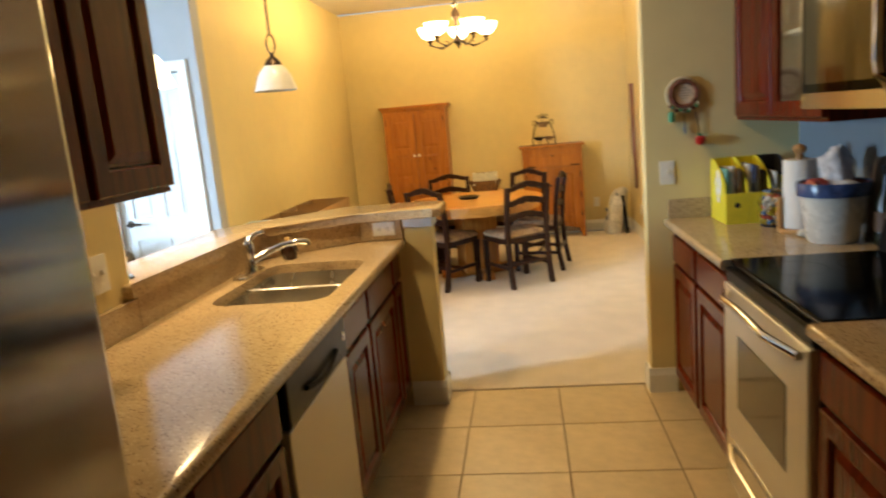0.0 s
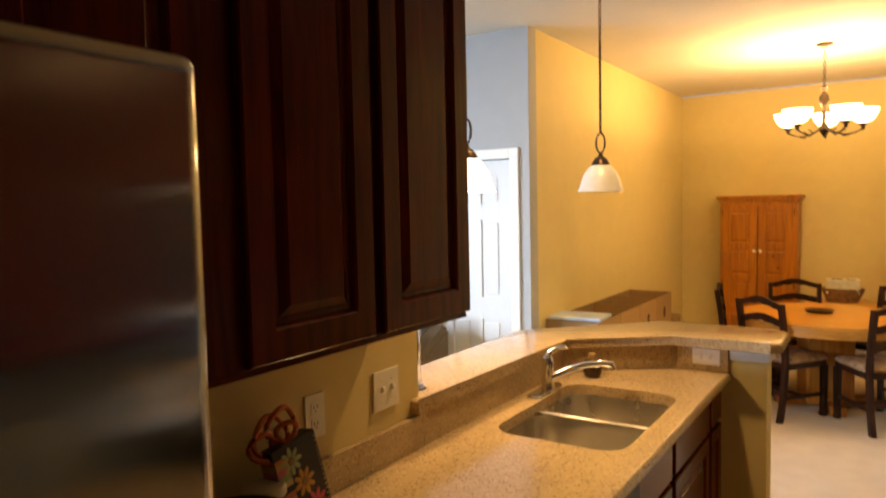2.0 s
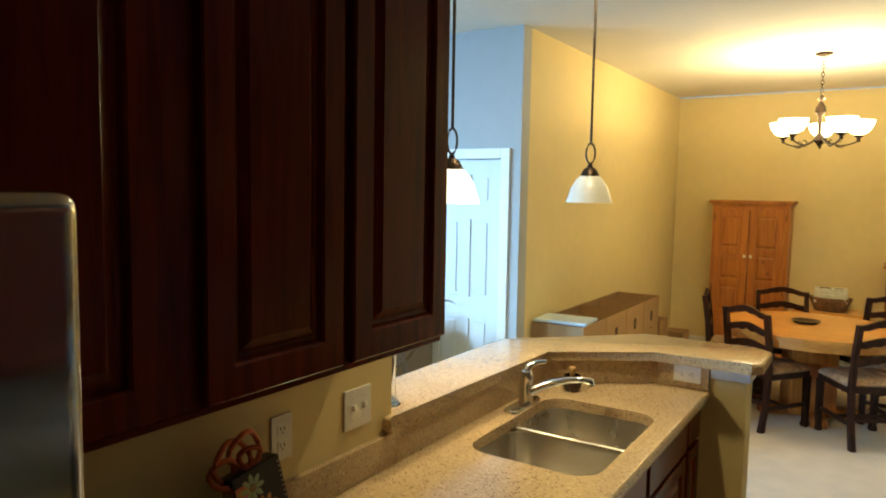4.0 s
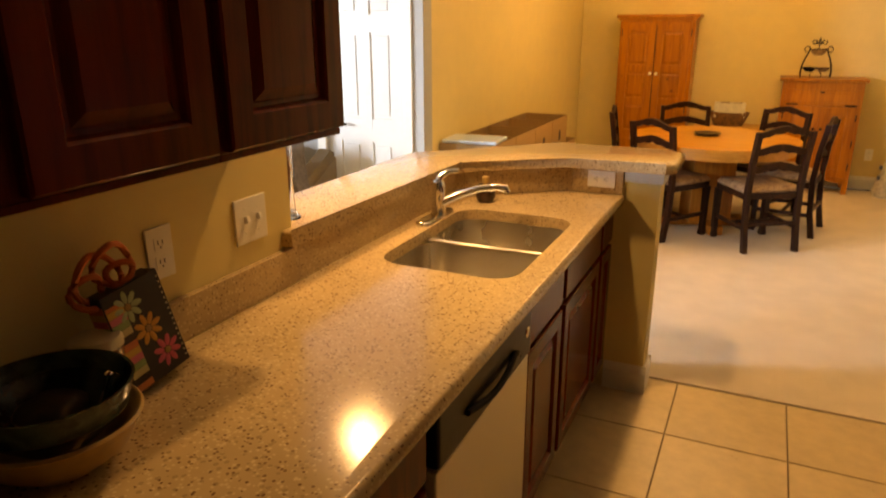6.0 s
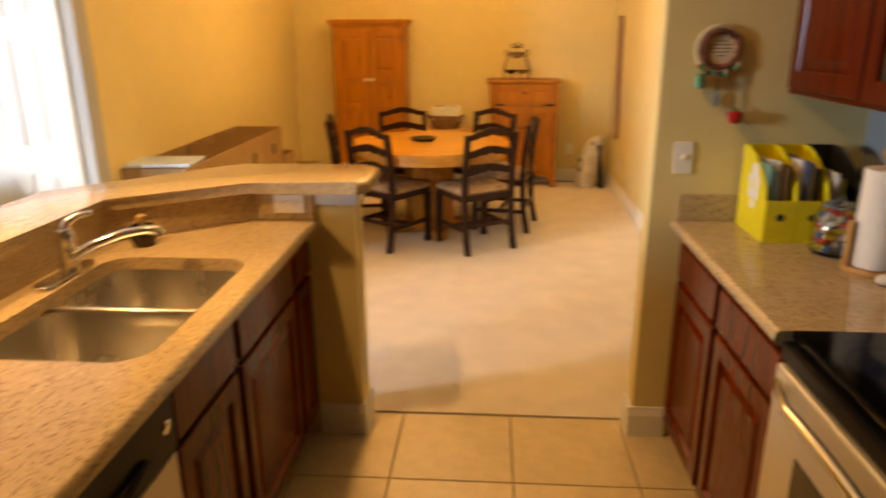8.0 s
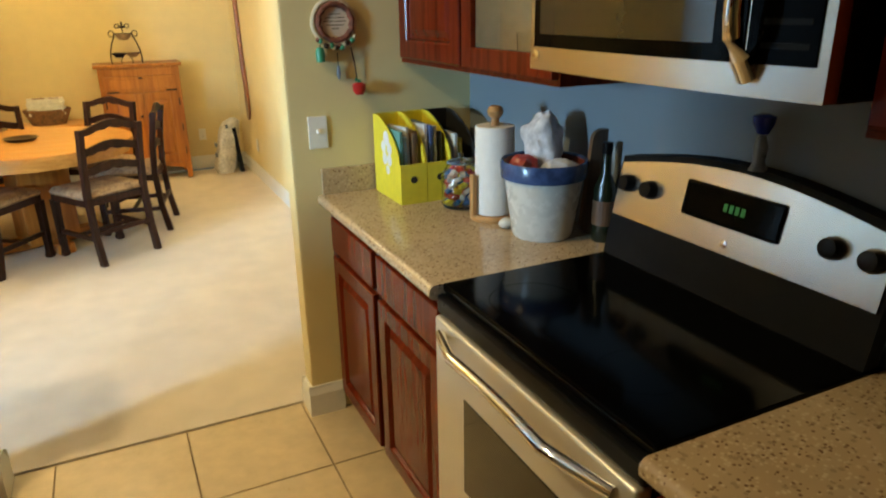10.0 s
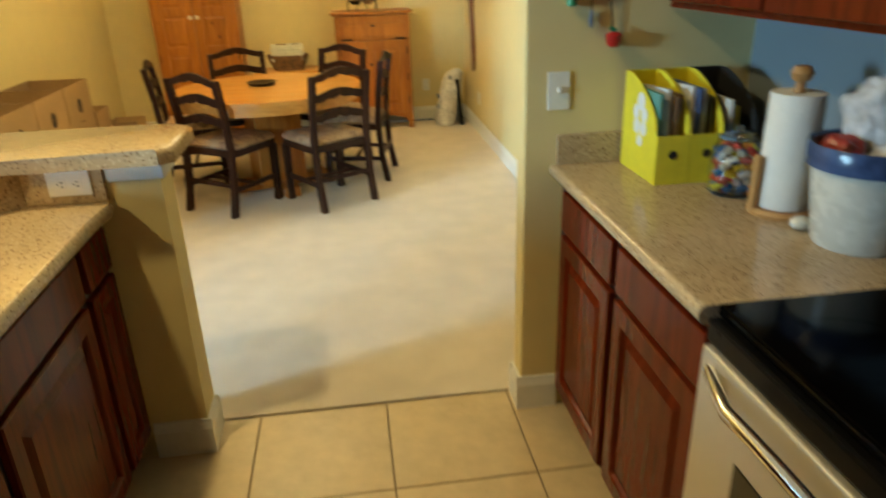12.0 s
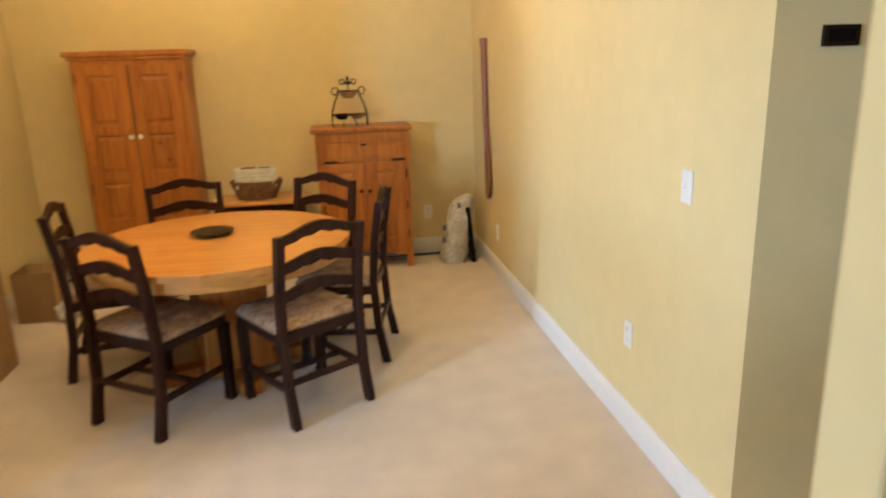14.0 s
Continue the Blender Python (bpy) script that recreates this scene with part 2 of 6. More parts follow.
M["ink"] = mat("printed_ink", (0.035, 0.018, 0.010), 0.8, var=0.1)
M["glass"] = glass("clear_glass", (0.97, 0.98, 0.97))

# ---- mesh helpers ----


def bx(x0, x1, y0, y1, z0, z1, bev=0.0, seg=2):
    bm = bmesh.new()
    bmesh.ops.create_cube(bm, size=1.0, matrix=Matrix.Translation(((x0 + x1) / 2, (y0 + y1) / 2, (z0 + z1) / 2)) @ Matrix.Diagonal((abs(x1 - x0), abs(y1 - y0), abs(z1 - z0), 1)))
    if bev:
        bmesh.ops.bevel(bm, geom=bm.edges[:], offset=bev, segments=seg, affect="EDGES", profile=0.6)
    return bm


def merge(*bms):
    """One bmesh out of several."""
    out = bmesh.new()
    for b in bms:
        me = bpy.data.meshes.new("tmp")
        b.to_mesh(me)
        out.from_mesh(me)
        bpy.data.meshes.remove(me)
        b.free()
    return out


def moved(bm, m):
    bmesh.ops.transform(bm, matrix=m, verts=bm.verts[:])
    return bm


def prism(pts, z0, z1, bev=0.0, seg=3, low=0.0):
    """A flat outline, given anticlockwise, raised from z0 to z1, its rims rounded."""
    bm = bmesh.new()
    bot = [bm.verts.new((x, y, z0)) for x, y in pts]
    top = [bm.verts.new((x, y, z1)) for x, y in pts]
    bm.faces.new(list(reversed(bot)))
    cap = bm.faces.new(top)
    for i in range(len(pts)):
        j = (i + 1) % len(pts)
        bm.faces.new((bot[i], bot[j], top[j], top[i]))
    if bev:
        edges = [e for e in cap.edges]
        if low:
            edges += [e for e in bm.edges if all(v.co.z == z0 for v in e.verts)]
        bmesh.ops.bevel(bm, geom=edges, offset=bev, segments=seg, affect="EDGES", profile=0.5)
    return bm


def lathe(profile, steps=24, cap=False):
    """Turn (radius, height) pairs about z."""
    bm = bmesh.new()
    rings = []
    for r, z in profile:
        if r < 1e-5:
            rings.append([bm.verts.new((0, 0, z))])
        else:
            rings.append([bm.verts.new((r * math.cos(2 * math.pi * i / steps), r * math.sin(2 * math.pi * i / steps), z)) for i in range(steps)])
    for a, b in zip(rings, rings[1:]):
        for i in range(steps):
            j = (i + 1) % steps
            if len(a) == 1 and len(b) == 1:
                continue
            if len(a) == 1:
                bm.faces.new((a[0], b[j], b[i]))
            elif len(b) == 1:
                bm.faces.new((a[i], a[j], b[0]))
            else:
                bm.faces.new((a[i], a[j], b[j], b[i]))
    bmesh.ops.recalc_face_normals(bm, faces=bm.faces[:])
    return bm


def tube(path, radius, steps=8, closed=False):
    """A round bar along a path; radius may be one number or one for each point."""
    bm = bmesh.new()
    pts = [Vector(p) for p in path]
    rad = radius if isinstance(radius, (list, tuple)) else [radius] * len(pts)
    rings = []
    for i, p in enumerate(pts):
        a = pts[i - 1] if i or closed else pts[0]
        b = pts[(i + 1) % len(pts)] if i + 1 < len(pts) or closed else pts[-1]
        d = (b - a).normalized()
        up = Vector((0, 0, 1)) if abs(d.z) < 0.9 else Vector((1, 0, 0))
        u = d.cross(up).normalized()
        w = d.cross(u)
        rings.append([bm.verts.new(p + rad[i] * (u * math.cos(2 * math.pi * k / steps) + w * math.sin(2 * math.pi * k / steps))) for k in range(steps)])
    pairs = list(zip(rings, rings[1:]))
    if closed:
        pairs.append((rings[-1], rings[0]))
    else:
        bm.faces.new(rings[0]), bm.faces.new(rings[-1])
    for a, b in pairs:
        for k in range(steps):
            j = (k + 1) % steps
            bm.faces.new((a[k], a[j], b[j], b[k]))
    bmesh.ops.recalc_face_normals(bm, faces=bm.faces[:])
    return bm


def ribbon(rows, depth, axis=(0, 1, 0)):
    """A bar seen from the front: rows of (x, low z, high z), given a depth along axis."""
    bm = bmesh.new()
    d = Vector(axis) * depth
    f = [(bm.verts.new((x, 0, a)), bm.verts.new((x, 0, b))) for x, a, b in rows]
    k = [(bm.verts.new(Vector((x, 0, a)) + d), bm.verts.new(Vector((x, 0, b)) + d)) for x, a, b in rows]
    for i in range(len(rows) - 1):
        bm.faces.new((f[i][0], f[i + 1][0], f[i + 1][1], f[i][1]))
        bm.faces.new((k[i][0], k[i][1], k[i + 1][1], k[i + 1][0]))
        bm.faces.new((f[i][1], f[i + 1][1], k[i + 1][1], k[i][1]))
        bm.faces.new((f[i][0], k[i][0], k[i + 1][0], f[i + 1][0]))
    bm.faces.new((f[0][0], f[0][1], k[0][1], k[0][0]))
    bm.faces.new((f[-1][0], k[-1][0], k[-1][1], f[-1][1]))
    bmesh.ops.recalc_face_normals(bm, faces=bm.faces[:])
    return bm


def oval(x0, x1, y0, y1, r, n=5):
    """A rectangle with rounded corners, anticlockwise."""
    pts = []
    for cx, cy, a in ((x1 - r, y0 + r, -90), (x1 - r, y1 - r, 0), (x0 + r, y1 - r, 90), (x0 + r, y0 + r, 180)):
        for i in range(n + 1):
            t = radians(a + 90 * i / n)
            pts.append((cx + r * math.cos(t), cy + r * math.sin(t)))
    return pts


def part(name, bm, material, parent=None, label="", smooth=False):
    me = bpy.data.meshes.new(name)
    bm.to_mesh(me)
    bm.free()
    me.materials.append(material)
    if smooth:
        for p in me.polygons:
            p.use_smooth = True
        me.set_sharp_from_angle(angle=radians(40))
    ob = new(name, me)
    ob.parent = parent
    if label:
        ob["label"] = label
    return ob


def thing(name, m, label, category, group="", kind=""):
    ob = new(name)
    ob.empty_display_size = 0.05
    ob.matrix_world = m
    return tagged(ob, label, category, group, kind)


def solid(name, bm, material, label, category, group="", kind="", smooth=False):
    return tagged(part(name, bm, material, None, "", smooth), label, category, group, kind)


def at(x, y, z=0, turn=0):
    return pose(x, y, z, 0, 0, turn)


# ---- structure ----
KX0, KX1 = -0.215, 2.38      # kitchen side walls
LX, FY = -1.045, 9.12         # dining room: wall of boxes, far wall
T = 0.12
RWX, RWY = 2.335, 5.29       # dining room: wall with the paddle, and its corner


def wall(name, bm, label, paint="wall"):
    return solid(name, bm, M[paint], label, "wall", kind="structure")


wall("wall_kitchen_left", bx(KX0 - T, KX0, -1.6, 2.60, 0, CEIL), "pale yellow painted kitchen wall behind the counter")
wall("wall_kitchen_right", bx(KX1, KX1 + T, -1.6, 4.0695, 0, CEIL), "blue grey painted kitchen wall behind the range", "wall_blue")
wall("wall_kitchen_back", bx(KX0 - T, KX1 + T, -1.72, -1.6, 0, CEIL), "pale yellow wall closing the kitchen")
wall("wall_stub", bx(1.66, 3.9, 4.07, 4.165, 0, CEIL, 0.008, 2), "pale yellow wall end beside the kitchen opening")
wall("wall_dining_left", bx(LX - T, LX, 5.2205, FY, 0, CEIL), "pale yellow dining room wall behind the boxes")
wall("wall_far", bx(LX - T, RWX + T, FY, FY + T, 0, CEIL), "pale yellow far wall of the dining room")
wall("wall_dining_right", bx(RWX, RWX + T, RWY, FY, 0, CEIL), "pale yellow dining room wall with a wooden paddle")
wall("wall_hall", bx(RWX + T, 3.9, RWY, RWY + T, 0, CEIL), "pale yellow wall turning into the hall")
wall("wall_hall_end", bx(3.9, 4.02, 4.07, RWY + T, 0, CEIL), "pale yellow wall closing the hall")
DOOR = (-1.79, -1.19, 1.97)
LY = 5.10                   # living room far wall
wall("wall_living_far", merge(bx(-5.0, DOOR[0], LY, LY + T, 0, CEIL), bx(DOOR[0], DOOR[1], LY, LY + T, DOOR[2], CEIL), bx(DOOR[1], LX, LY, LY + T, 0, CEIL)), "pale living room wall with a white door", "wall_pale")
wall("wall_closet", merge(bx(DOOR[0] - 0.1, DOOR[1] + 0.1, 5.5, 5.54, 0, CEIL)), "wall behind the closed door")
wall("wall_living_back", bx(-5.0, KX0 - T, -3.12, -3.0, 0, CEIL), "pale living room back wall", "wall_pale")
WIN = ((1.75, 2.65), (-1.5, -0.8))
wall("wall_living_left", merge(bx(-5.12, -5.0, -3.12, -1.5, 0, CEIL), bx(-5.12, -5.0, -0.8, 1.75, 0, CEIL), bx(-5.12, -5.0, 2.65, LY + T, 0, CEIL),
     *[bx(-5.12, -5.0, a, b, 0, 1.2) for a, b in WIN], *[bx(-5.12, -5.0, a, b, 2.3, CEIL) for a, b in WIN]), "pale living room wall with two windows", "wall_pale")
for i, (a, b) in enumerate(WIN):
    w = thing("window_%d" % (i + 1), at(-5.06, (a + b) / 2, 1.2), "white framed living room window", "window", kind="structure")
    h = (b - a) / 2
    part("window_frame", merge(bx(-0.04, 0.04, -h, -h + 0.05, 0, 1.1), bx(-0.04, 0.04, h - 0.05, h, 0, 1.1), bx(-0.04, 0.04, -h + 0.05, h - 0.05, 0, 0.05), bx(-0.04, 0.04, -h + 0.05, h - 0.05, 1.05, 1.1), bx(-0.03, 0.03, -h + 0.05, h - 0.05, 0.53, 0.57)), M["white"], w)
wall("wall_half", prism([(0.575, 4.022), (0.575, 4.155), (0.13, 4.155), (-0.335, 3.72), (-0.335, 2.60), (-0.215, 2.60), (-0.215, 3.675), (0.205, 4.022)], 0, 1.022), "pale yellow half wall under the raised bar")
solid("ceiling", bx(-5.12, 4.02, -3.12, 9.05, CEIL, CEIL + 0.1), M["ceiling"], "white textured ceiling", "ceiling", kind="structure")
solid("carpet", prism([(-5.1, -3.1), (-0.30, -3.1), (-0.30, 3.9), (0.2, 4.185), (4.0, 4.185), (4.0, 9.0), (-5.1, 9.0)], -0.06, 0.006), M["carpet"], "worn beige cut-pile carpet", "carpet", kind="structure")
floor = solid("floor", bx(-0.30, 2.5, -1.7, 4.1845, -0.06, -0.004), M["grout"], "kitchen floor of large beige square tiles with dark grout", "floor", kind="structure")


def baseboard(x0, y0, x1, y1, nx, ny):
    """White skirting along a wall's foot, its face turned towards (nx, ny)."""
    d = Vector((x1 - x0, y1 - y0, 0))
    L = d.length
    bm = bmesh.new()
    prof = ((0, 0), (0.015, 0), (0.015, 0.095), (0.008, 0.118), (0.006, 0.13), (0, 0.13))
    rows = [[bm.verts.new((s * L, -q, z)) for q, z in prof] for s in (0, 1)]
    for i in range(len(prof)):
        j = (i + 1) % len(prof)
        bm.faces.new((rows[0][i], rows[0][j], rows[1][j], rows[1][i]))
    bm.faces.new(rows[0]), bm.faces.new(list(reversed(rows[1])))
    bmesh.ops.recalc_face_normals(bm, faces=bm.faces[:])
    u = d.normalized()
    side = Vector((-nx, -ny, 0))
    m = Matrix(((u.x, side.x, 0, x0), (u.y, side.y, 0, y0), (0, 0, 1, 0), (0, 0, 0, 1)))
    moved(bm, m)
    bmesh.ops.recalc_face_normals(bm, faces=bm.faces[:])
    return solid("baseboard", bm, M["white"], "white painted wooden baseboard", "baseboard", kind="structure")


for run in ((RWX, RWY, RWX, FY, -1, 0), (LX, FY, RWX, FY, 0, -1), (LX, LY + T, LX, FY, 1, 0), (RWX - 0.015, RWY, 3.9, RWY, 0, -1), (1.645, 4.07, 1.79, 4.07, 0, -1), (1.66, 4.07, 1.66, 4.165, -1, 0),
            (1.645, 4.165, 3.9, 4.165, 0, 1), (0.40, 4.022, 0.59, 4.022, 0, -1), (0.575, 4.022, 0.575, 4.155, 1, 0), (0.13, 4.155, 0.59, 4.155, 0, 1), (DOOR[1] + 0.07, LY, LX, LY, 0, -1), (-5.0, LY, DOOR[0] - 0.07, LY, 0, -1)):
    baseboard(*run)

# ---- kitchen: raised bar, counters, sink ----
BAR = [(0.600, 3.935), (0.638, 3.973), (0.638, 4.245), (0.572, 4.31), (0.06, 4.31), (-0.46, 3.76), (-0.46, 2.555), (-0.18, 2.555), (-0.18, 3.655), (0.20, 3.935)]
solid("bar_top", prism(BAR, 1.024, 1.067, 0.016, 3, 1.0), M["stone"], "raised speckled beige stone bar top with rounded edges", "bar top", smooth=True)
trim = solid("trim", merge(bx(0.43, 0.589, 4.008, 4.021, 0.968, 1.0235, 0.003), bx(0.576, 0.589, 4.0215, 4.16, 0.968, 1.0235, 0.003)), M["white"], "white trim moulding under the end of the bar", "trim", kind="structure")


def slab_with_hole(outline, hole, z0, z1, round_top):
    """A worktop with a cut-out."""
    bm = bmesh.new()
    for z in (z1, z0):
        loops = []
        for pts in (outline, hole):
            vs = [bm.verts.new((x, y, z)) for x, y in pts]
            loops.append([bm.edges.new((vs[i], vs[(i + 1) % len(vs)])) for i in range(len(vs))])
        bmesh.ops.triangle_fill(bm, use_beauty=True, edges=loops[0] + loops[1])
    bm.verts.ensure_lookup_table()
    n, k = len(outline), len(hole)
    top, low = list(bm.verts[:n + k]), list(bm.verts[n + k:])
    for base, size in ((0, n), (n, k)):
        for i in range(size):
            j = (i + 1) % size
            bm.faces.new((low[base + i], low[base + j], top[base + j], top[base + i]))
    bmesh.ops.recalc_face_normals(bm, faces=bm.faces[:])
    rim = [e for e in bm.edges if e.verts[0] in top[:n] and e.verts[1] in top[:n] and abs(e.verts[0].co.x - e.verts[1].co.x) < 1e-4 and e.verts[0].co.x > round_top]
    rim += [e for e in bm.edges if e.verts[0] in low[:n] and e.verts[1] in low[:n] and abs(e.verts[0].co.x - e.verts[1].co.x) < 1e-4 and e.verts[0].co.x > round_top]
    bmesh.ops.bevel(bm, geom=rim, offset=0.017, segments=4, affect="EDGES", profile=0.5)
    return bm


SINK = oval(-0.095, 0.348, 2.83, 3.53, 0.085)
counter = solid("sink_counter", slab_with_hole([(-0.195, 1.20), (0.438, 1.20), (0.438, 4.0), (0.205, 4.0), (-0.195, 3.68)], SINK, 0.874, 0.914, 0.4), M["stone"], "speckled beige stone countertop with an undermount sink", "countertop", smooth=True)
solid("backsplash", merge(bx(-0.2145, -0.1955, 1.20, 2.60, 0.9145, 1.015, 0.003), bx(-0.2145, -0.1955, 2.6005, 3.67, 0.9145, 1.0235)), M["stone"], "low speckled stone backsplash strip along the wall", "backsplash")
solid("backsplash", merge(prism([(-0.1955, 3.671), (0.2085, 4.0005), (0.1995, 4.0125), (-0.2085, 3.683)], 0.9145, 1.0235), bx(0.209, 0.425, 4.0005, 4.0215, 0.9145, 1.0235, 0.002)), M["stone"], "speckled stone backsplash strip turning round the corner", "backsplash")

sink = thing("kitchen_sink", at(0, 0, 0), "double bowl stainless steel undermount sink", "sink")


def bowl(x0, x1, y0, y1, r, top, low):
    """A pressed steel bowl with rounded corners, open above."""
    bm = bmesh.new()
    rings = []
    for inset, z in ((-0.012, top), (0.0, top), (0.004, low + 0.05), (0.02, low + 0.012), (0.05, low)):
        rings.append([bm.verts.new((x, y, z)) for x, y in oval(x0 + inset, x1 - inset, y0 + inset, y1 - inset, max(0.02, r - inset * 0.5))])
    for a, b in zip(rings, rings[1:]):
        for i in range(len(a)):
            j = (i + 1) % len(a)
            bm.faces.new((a[i], a[j], b[j], b[i]))
    bm.faces.new(rings[-1])
    bmesh.ops.recalc_face_normals(bm, faces=bm.faces[:])
    return bm


part("bowl", bowl(-0.095, 0.348, 2.83, 3.188, 0.085, 0.8735, 0.69), M["sink"], sink, smooth=True)
part("bowl", bowl(-0.095, 0.348, 3.212, 3.53, 0.085, 0.8735, 0.71), M["sink"], sink, smooth=True)
part("divider", bx(-0.092, 0.345, 3.187, 3.213, 0.80, 0.884, 0.010, 3), M["sink"], sink, smooth=True)
for y in (3.01, 3.37):
    part("drain", moved(lathe([(0, 0.004), (0.03, 0.004), (0.042, 0.007), (0.045, 0.002)]), Matrix.Translation((0.13, y, 0.69 if y < 3.2 else 0.71))), M["chrome"], sink, smooth=True)

faucet = thing("kitchen_faucet", at(-0.128, 3.335, 0.9145), "polished chrome single lever kitchen faucet", "faucet")
part("deck_plate", prism(oval(-0.028, 0.028, -0.125, 0.125, 0.027), 0, 0.014, 0.006), M["chrome"], faucet, smooth=True)
part("body", moved(lathe([(0.030, 0.012), (0.027, 0.03), (0.024, 0.08), (0.026, 0.115), (0.022, 0.135), (0, 0.142)]), at(0, 0.03, 0)), M["chrome"], faucet, smooth=True)
part("spout", tube([(0.012, 0.03, 0.055), (0.07, 0.055, 0.085), (0.14, 0.085, 0.108), (0.20, 0.11, 0.115), (0.228, 0.122, 0.108), (0.234, 0.124, 0.094)], [0.017, 0.015, 0.0135, 0.013, 0.015, 0.015], 12), M["chrome"], faucet, smooth=True)
part("lever", tube([(0.0, 0.03, 0.135), (0.004, 0.04, 0.152), (0.028, 0.055, 0.168), (0.065, 0.07, 0.174)], [0.014, 0.013, 0.010, 0.008], 10), M["chrome"], faucet, smooth=True)

# ---- cabinets ----


def door_panel(w, h, t=0.02, rail=0.055):
    """A raised-panel door in the x-z plane, its face at y = -t, from (0, 0) to (w, h)."""
    bm = bmesh.new()
    rings = []
    for inset, y in ((0, 0), (0, -t + 0.004), (0.004, -t), (rail - 0.003, -t), (rail + 0.002, -t * 0.8), (rail + 0.007, -t * 0.35), (rail + 0.016, -t * 0.35), (rail + 0.038, -t * 0.85)):
        rings.append([bm.verts.new(p) for p in ((inset, y, inset), (w - inset, y, inset), (w - inset, y, h - inset), (inset, y, h - inset))])
    for r, q in zip(rings, rings[1:]):
        for i in range(4):
            j = (i + 1) % 4
            bm.faces.new((r[i], r[j], q[j], q[i]))
    bm.faces.new(rings[-1]), bm.faces.new(list(reversed(rings[0])))
    bmesh.ops.recalc_face_normals(bm, faces=bm.faces[:])
    return bm


def run(x, y, facing):
    """Local x along the cabinet's front, -y out of it. facing +1: front looks to +x, -1: to -x."""
    return at(x, y, 0, 90 if facing > 0 else -90)


def base_cabinet(x, y, facing, width, depth, doors, label, group, sunk=False):
    c = thing("base_cabinet", run(x, y, facing), label, "cabinet", group)
    # carcass and toe-kick carry the recess shade in their colour
    part("body", merge(bx(0, width, 0, 0.02, 0.10, 0.8735) if sunk else bx(0, width, 0, depth, 0.10, 0.8735), bx(0, width, 0.065, depth, 0, 0.0995)), M["cherry_shade"], c)
    part("top_rail", bx(0, width, -0.003, -0.0005, 0.845, 0.8735), M["cherry"], c)
    part("bottom_rail", bx(0, width, -0.003, -0.0005, 0.10, 0.115), M["cherry"], c)
    for a, b in doors:
        part("drawer_front", bx(a, b, -0.021, -0.001, 0.715, 0.842, 0.004), M["cherry"], c)
        part("door", moved(door_panel(b - a, 0.575), at(a, -0.001, 0.118)), M["cherry"], c)
    return c


FX = 0.378
base_cabinet(FX, 1.22, 1, 0.978, 0.58, [(0.015, 0.475), (0.50, 0.965)], "dark cherry base cabinet under the stone counter", "sink side cabinets")
base_cabinet(FX, 2.825, 1, 0.968, 0.58, [(0.02, 0.385), (0.425, 0.945)], "dark cherry sink base cabinet with raised panel doors", "sink side cabinets", True)
base_cabinet(FX, 3.795, 1, 0.225, 0.16, [(0.014, 0.205)], "narrow dark cherry base cabinet beside the half wall", "sink side cabinets")

dw = thing("dishwasher", run(FX, 2.2, 1), "dishwasher with a pale steel door and black control strip", "dishwasher")
part("body", bx(0.005, 0.62, 0, 0.56, 0.10, 0.873), M["black"], dw)
part("door", bx(0.01, 0.615, -0.03, -0.001, 0.115, 0.715, 0.006), M["sheen_steel"], dw)
part("control_strip", bx(0.01, 0.615, -0.036, -0.001, 0.722, 0.868, 0.010, 3), M["black"], dw, "black glossy control strip")
part("handle", tube([(0.15 + 0.32 * i / 12, -0.040 - 0.012 * math.sin(math.pi * i / 12), 0.785 - 0.018 * math.sin(math.pi * i / 12)) for i in range(13)], 0.008), M["black_matte"], dw, smooth=True)
part("badge", moved(lathe([(0.016, 0), (0.016, 0.003), (0.010, 0.005), (0, 0.005)], 16), pose(0.572, -0.0358, 0.80, 90, 0, 0)), M["chrome"], dw)
part("kick_plate", bx(0.01, 0.615, 0.05, 0.06, 0.0, 0.098), M["black"], dw)


def wall_cabinet(x, y, facing, width, depth, z0, z1, doors, label, group):
    c = thing("wall_cabinet", run(x, y, facing), label, "cabinet", group)
    part("body", bx(0, width, 0, depth, z0 + 0.012, z1), M["cherry"], c)
    part("bottom_rail", bx(0, width, -0.002, depth * 0.06, z0, z0 + 0.0118), M["cherry"], c)
    for a, b in doors:
        part("door", moved(door_panel(b - a, z1 - z0 - 0.035, 0.021, 0.062), at(a, -0.001, z0 + 0.018)), M["cherry"], c)
    return c


UX = 0.063
wall_cabinet(UX, 2.054, 1, 0.382, 0.277, 1.362, 2.44, [(0.014, 0.374)], "dark cherry wall cabinet with a raised panel door", "sink side wall cabinets")
wall_cabinet(UX, 1.272, 1, 0.78, 0.277, 1.362, 2.44, [(0.012, 0.345), (0.418, 0.764)], "dark cherry double door wall cabinet", "sink side wall cabinets")
wall_cabinet(UX, 0.30, 1, 0.968, 0.277, 1.88, 2.44, [(0.03, 0.46), (0.50, 0.93)], "dark cherry cabinet above the refrigerator", "sink side wall cabinets")

fr = thing("refrigerator", run(0.667, 0.243, 1), "tall stainless steel refrigerator with dark sides", "refrigerator")
part("body", bx(0.008, 0.908, 0.062, 0.80, 0.02, 1.70, 0.004), M["black"], fr)
part("door", bx(0, 0.916, 0, 0.055, 0.62, 1.748, 0.012, 4), M["fridge"], fr, "brushed stainless door", smooth=True)
part("drawer", bx(0, 0.916, 0, 0.055, 0.06, 0.61, 0.012, 4), M["fridge"], fr, smooth=True)
part("hinge_cover", bx(0.78, 0.90, 0.07, 0.20, 1.7005, 1.766, 0.01), M["black"], fr)
part("hinge_cover", bx(0.02, 0.14, 0.07, 0.20, 1.7005, 1.766, 0.01), M["black"], fr)
